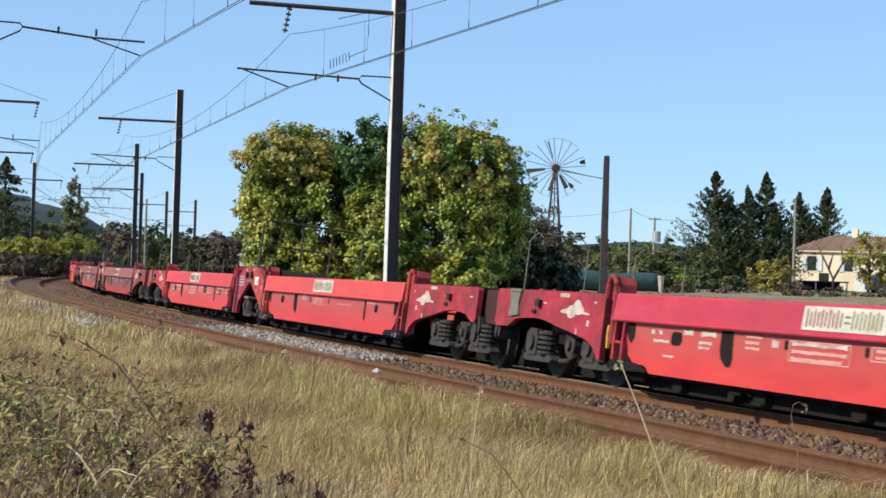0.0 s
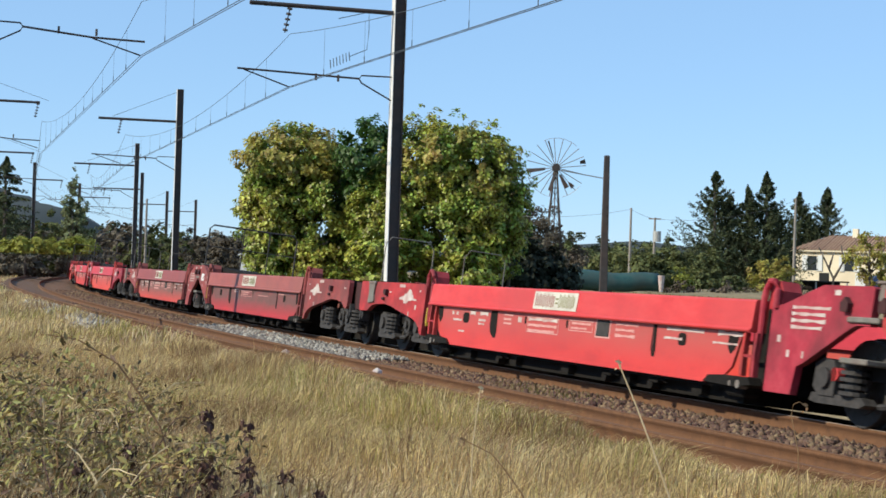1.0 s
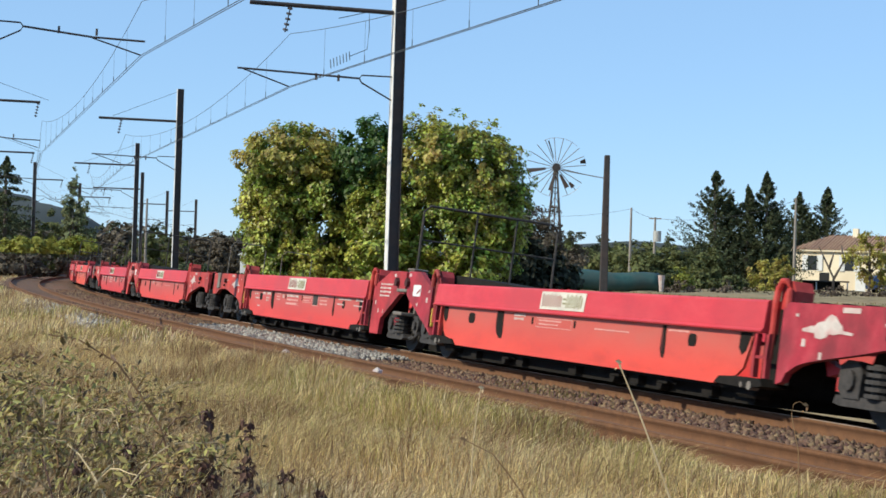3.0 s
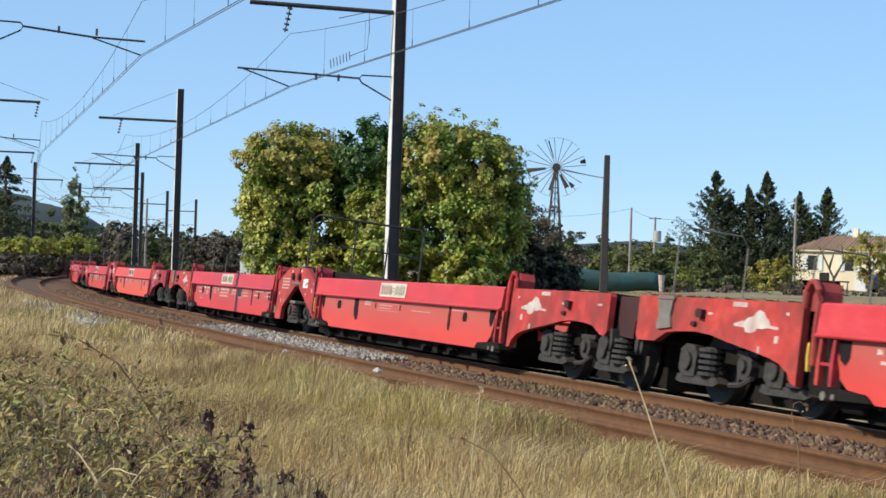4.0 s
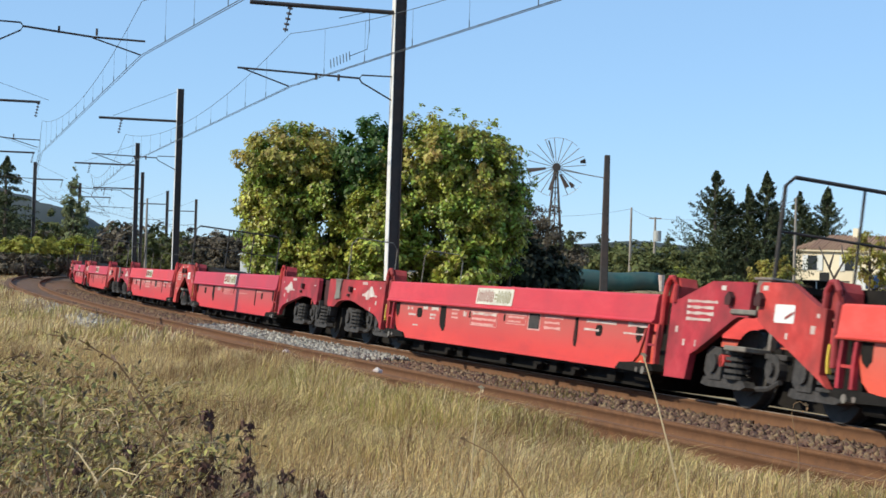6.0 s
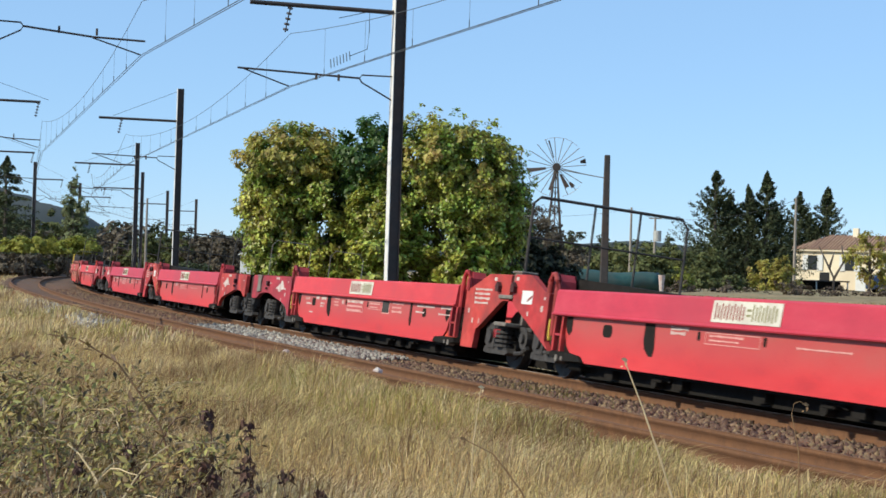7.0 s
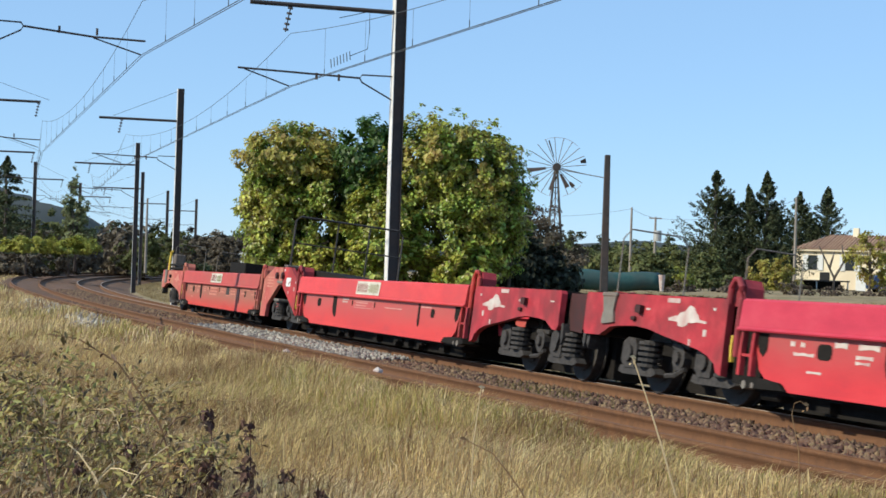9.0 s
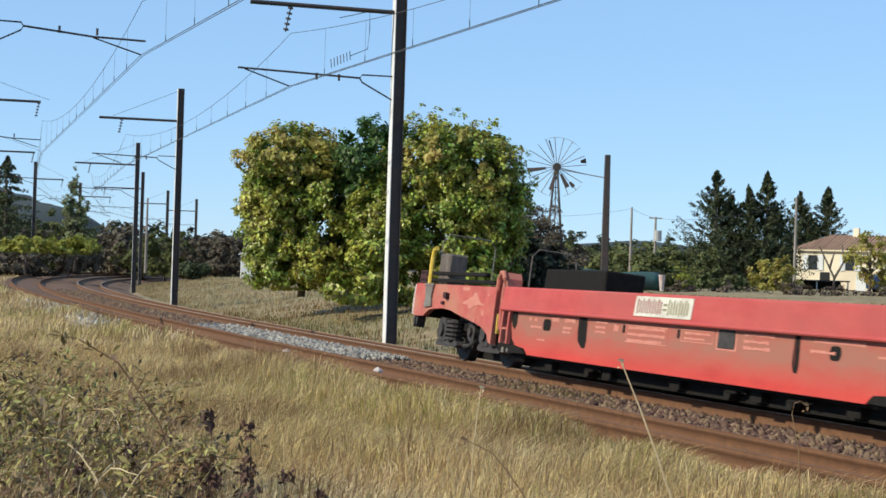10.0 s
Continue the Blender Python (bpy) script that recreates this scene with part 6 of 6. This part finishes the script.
for s_, o_ in ((5.0, 3.74), (0.5, 3.69)):
    p = line(s_, o_, 0.17)
    bm = B()
    bmesh.ops.create_icosphere(bm, subdivisions=1, radius=0.075, matrix=Matrix.Translation(p))
    tagged(part("white_stone", bm, WHITE_PAINT), "single bright white stone lying in the rusty track", "stone")


def bramble_patch():
    """Arching canes with small leaves."""
    rng = random.Random(21)
    nrg = np.random.default_rng(22)
    t = new("bramble")
    tagged(t, "tangled bramble bush with green and brown leaves in dry grass", "bramble")
    cs, ns = [], []
    for i in range(150):
        d = rng.uniform(9.0, 15.0)
        ang = radians(rng.uniform(-15.5, -9.3))
        b = Vector((d * math.sin(ang), d * math.cos(ang), -0.15))
        reach, a, top = rng.uniform(0.3, 0.9), rng.uniform(0, 6.28), rng.uniform(0.45, 0.95) * (1.0 if ang < radians(-11.5) else 0.75)
        pts = []
        for k in range(9):
            f = k / 8
            pts.append(b + Vector((math.cos(a) * reach * f, math.sin(a) * reach * f, top * math.sin(min(1.0, f * 1.25) * 1.75))))
        if i < 110:
            part("cane", tube(B(), pts, 0.0065, 5, 0.4), (STRAW, WEED, GRASS_BROWN)[i % 3], t)
        for _ in range(42):
            f = rng.uniform(0.25, 1.0) * 8
            k = min(7, int(f))
            p = pts[k].lerp(pts[k + 1], f - k)
            cs.append((p.x + rng.gauss(0, 0.05), p.y + rng.gauss(0, 0.05), p.z + rng.gauss(0, 0.05)))
            ns.append((rng.gauss(-0.4, 0.3), -0.3, 0.8))
    arch = [Vector(q) for q in ((-1.55, 10, -0.1), (-1.52, 10, 0.13), (-1.48, 10, 0.30), (-1.55, 10, 0.52), (-1.67, 10, 0.70), (-1.80, 10, 0.87), (-2.03, 10, 1.0), (-2.2, 10, 1.02))]
    part("cane", tube(B(), arch, 0.008, 6, 0.5), GRASS_BROWN, t, "long arching bramble cane")
    for _ in range(70):
        f = rng.uniform(1.2, 7.0)
        k = min(6, int(f))
        p = arch[k].lerp(arch[k + 1], f - k)
        cs.append((p.x + rng.gauss(0, 0.04), p.y + rng.gauss(0, 0.04), p.z + rng.gauss(0, 0.03)))
        ns.append((rng.gauss(-0.4, 0.3), -0.5, 0.6))
    v, f = leaf_quads(np.array(cs), np.array(ns), 0.050, nrg, 0.42, 0.9)
    np_mesh("foliage", v, f, BRAMBLE, t, "small bramble leaves")


bramble_patch()


def weed(x, y, h, seed):
    """Dark dried-up weed with whorls of curled leaves."""
    rng = random.Random(seed)
    nrg = np.random.default_rng(seed)
    t = new("weed")
    tagged(t, "dark purple-brown dried weed with curled leaves", "weed", "dried weeds")
    z = float(ground_z(np.array([x]), np.array([y]))[0])
    top = Vector((x + rng.uniform(-0.05, 0.05), y, z + h))
    part("stem", tube(B(), [(x, y, z - 0.05), (x + 0.02, y, z + h * 0.5), top], 0.006, 5, 0.4), WEED, t)
    cs, ns = [], []
    for i in range(int(330 * h)):
        f = rng.random() ** 0.8
        lim = 0.11 * (1.15 - f) * (0.55 + 0.45 * math.cos(f * 40)) + 0.02 if f < 0.72 else 0.04
        if 0.72 < f < 0.86:
            continue
        a = rng.uniform(0, 6.28)
        r = lim * rng.random() ** 0.5
        cs.append((x + r * math.cos(a), y + r * math.sin(a), z + h * f))
        ns.append((math.cos(a), math.sin(a), 0.4))
    v, fc = leaf_quads(np.array(cs), np.array(ns), 0.042, nrg, 0.5, 1.2)
    np_mesh("leaves", v, fc, WEED, t)


for i, (x, y, h) in enumerate(((-1.29, 10.0, 0.78), (-1.06, 10.0, 0.72), (-1.42, 10.0, 0.55), (-0.80, 9.6, 0.50), (-0.60, 9.4, 0.42), (-1.18, 9.5, 0.5), (-0.95, 9.3, 0.42), (-1.6, 9.6, 0.5), (-1.75, 10.2, 0.55), (-0.5, 9.3, 0.32), (-0.70, 9.3, 0.36), (-1.35, 9.2, 0.42), (-1.1, 9.0, 0.36), (-0.88, 9.0, 0.34), (-1.5, 9.0, 0.4), (-1.95, 9.8, 0.5), (-0.42, 9.0, 0.26), (-1.28, 9.9, 0.5), (-1.04, 9.8, 0.5))):
    weed(x, y, h, 500 + i)


def stalk(points, r, label, mat=STRAW):
    """A dry stalk with its foot at the object's origin."""
    foot = Vector(points[0])
    t = new("dry_stalk")
    tagged(t, label, "stalk", "dry stalks")
    t.matrix_basis = Matrix.Translation(foot)
    part("stem", tube(B(), [Vector(p) - foot for p in points], r, 5, 0.45), mat, t)
    v, f = leaf_quads(np.array([np.array(Vector(points[-1]) - foot) + d for d in ((0, 0, 0), (0.01, 0, -0.02), (-0.01, 0, -0.035))]), np.array([(0, -1, 0.3)] * 3), 0.035, np.random.default_rng(3), 0.5, 0)
    np_mesh("seed_head", v, f, mat, t)
    return t


SWAY = stalk([(1.32, 9.0, -0.12), (1.235, 9.0, 0.21), (1.189, 9.0, 0.337), (1.109, 9.0, 0.553), (1.016, 9.0, 0.787), (0.915, 9.0, 1.018)], 0.0075, "long pale dry stalk leaning in the wind")
STALK_B = stalk([(1.84, 9.0, 0.0), (1.836, 9.0, 0.36), (1.827, 9.0, 0.59), (1.787, 9.0, 0.774), (1.797, 9.0, 0.828), (1.825, 9.0, 0.841), (1.854, 9.0, 0.827)], 0.0035, "thin dry stalk with a drooping head", GRASS_BROWN)
STALK_C = stalk([(0.20, 10.0, 0.1), (0.204, 10.0, 0.471), (0.229, 10.0, 0.709), (0.239, 10.0, 0.80)], 0.005, "thin dry stalk in the meadow")
STALK_D = stalk([(0.58, 9.0, 0.05), (0.436, 9.0, 0.339), (0.356, 9.0, 0.445), (0.282, 9.0, 0.531), (0.131, 9.0, 0.60)], 0.006, "bent dry stalk in the meadow", GRASS_BROWN)


# ---- what moves ----
def motions():
    times = [q / 4 for q in range(41)]
    for ob, i in wagons:
        mid = L_HALF + HALF_P if i % 2 == 0 else L_HALF + P_LEN + S_LEN + HALF_P
        rows = []
        for t in times:
            rows.append((t, wagon_pose(min(316.0, tail_at(t) - mid - 32.94 * (i // 2)))))
        walk(ob, rows)
    # the leaning stalk swings about its foot
    foot = SWAY.matrix_basis.translation.copy()
    walk(SWAY, [(t, Matrix.Translation(foot) @ Matrix.Rotation(radians(a), 4, "Y")) for t, a in
                ((0, 0), (1, -0.5), (2, 0.3), (2.5, 0.5), (3.3, -1), (4.0, 2), (4.5, -0.5), (4.8, 9), (5.0, 14), (5.2, 12), (5.4, 14), (5.5, 24), (5.7, 5), (6.2, 6), (6.8, 3), (7.2, -2), (7.5, -6), (8.0, 3), (9.0, 3), (10, 0))])


motions()
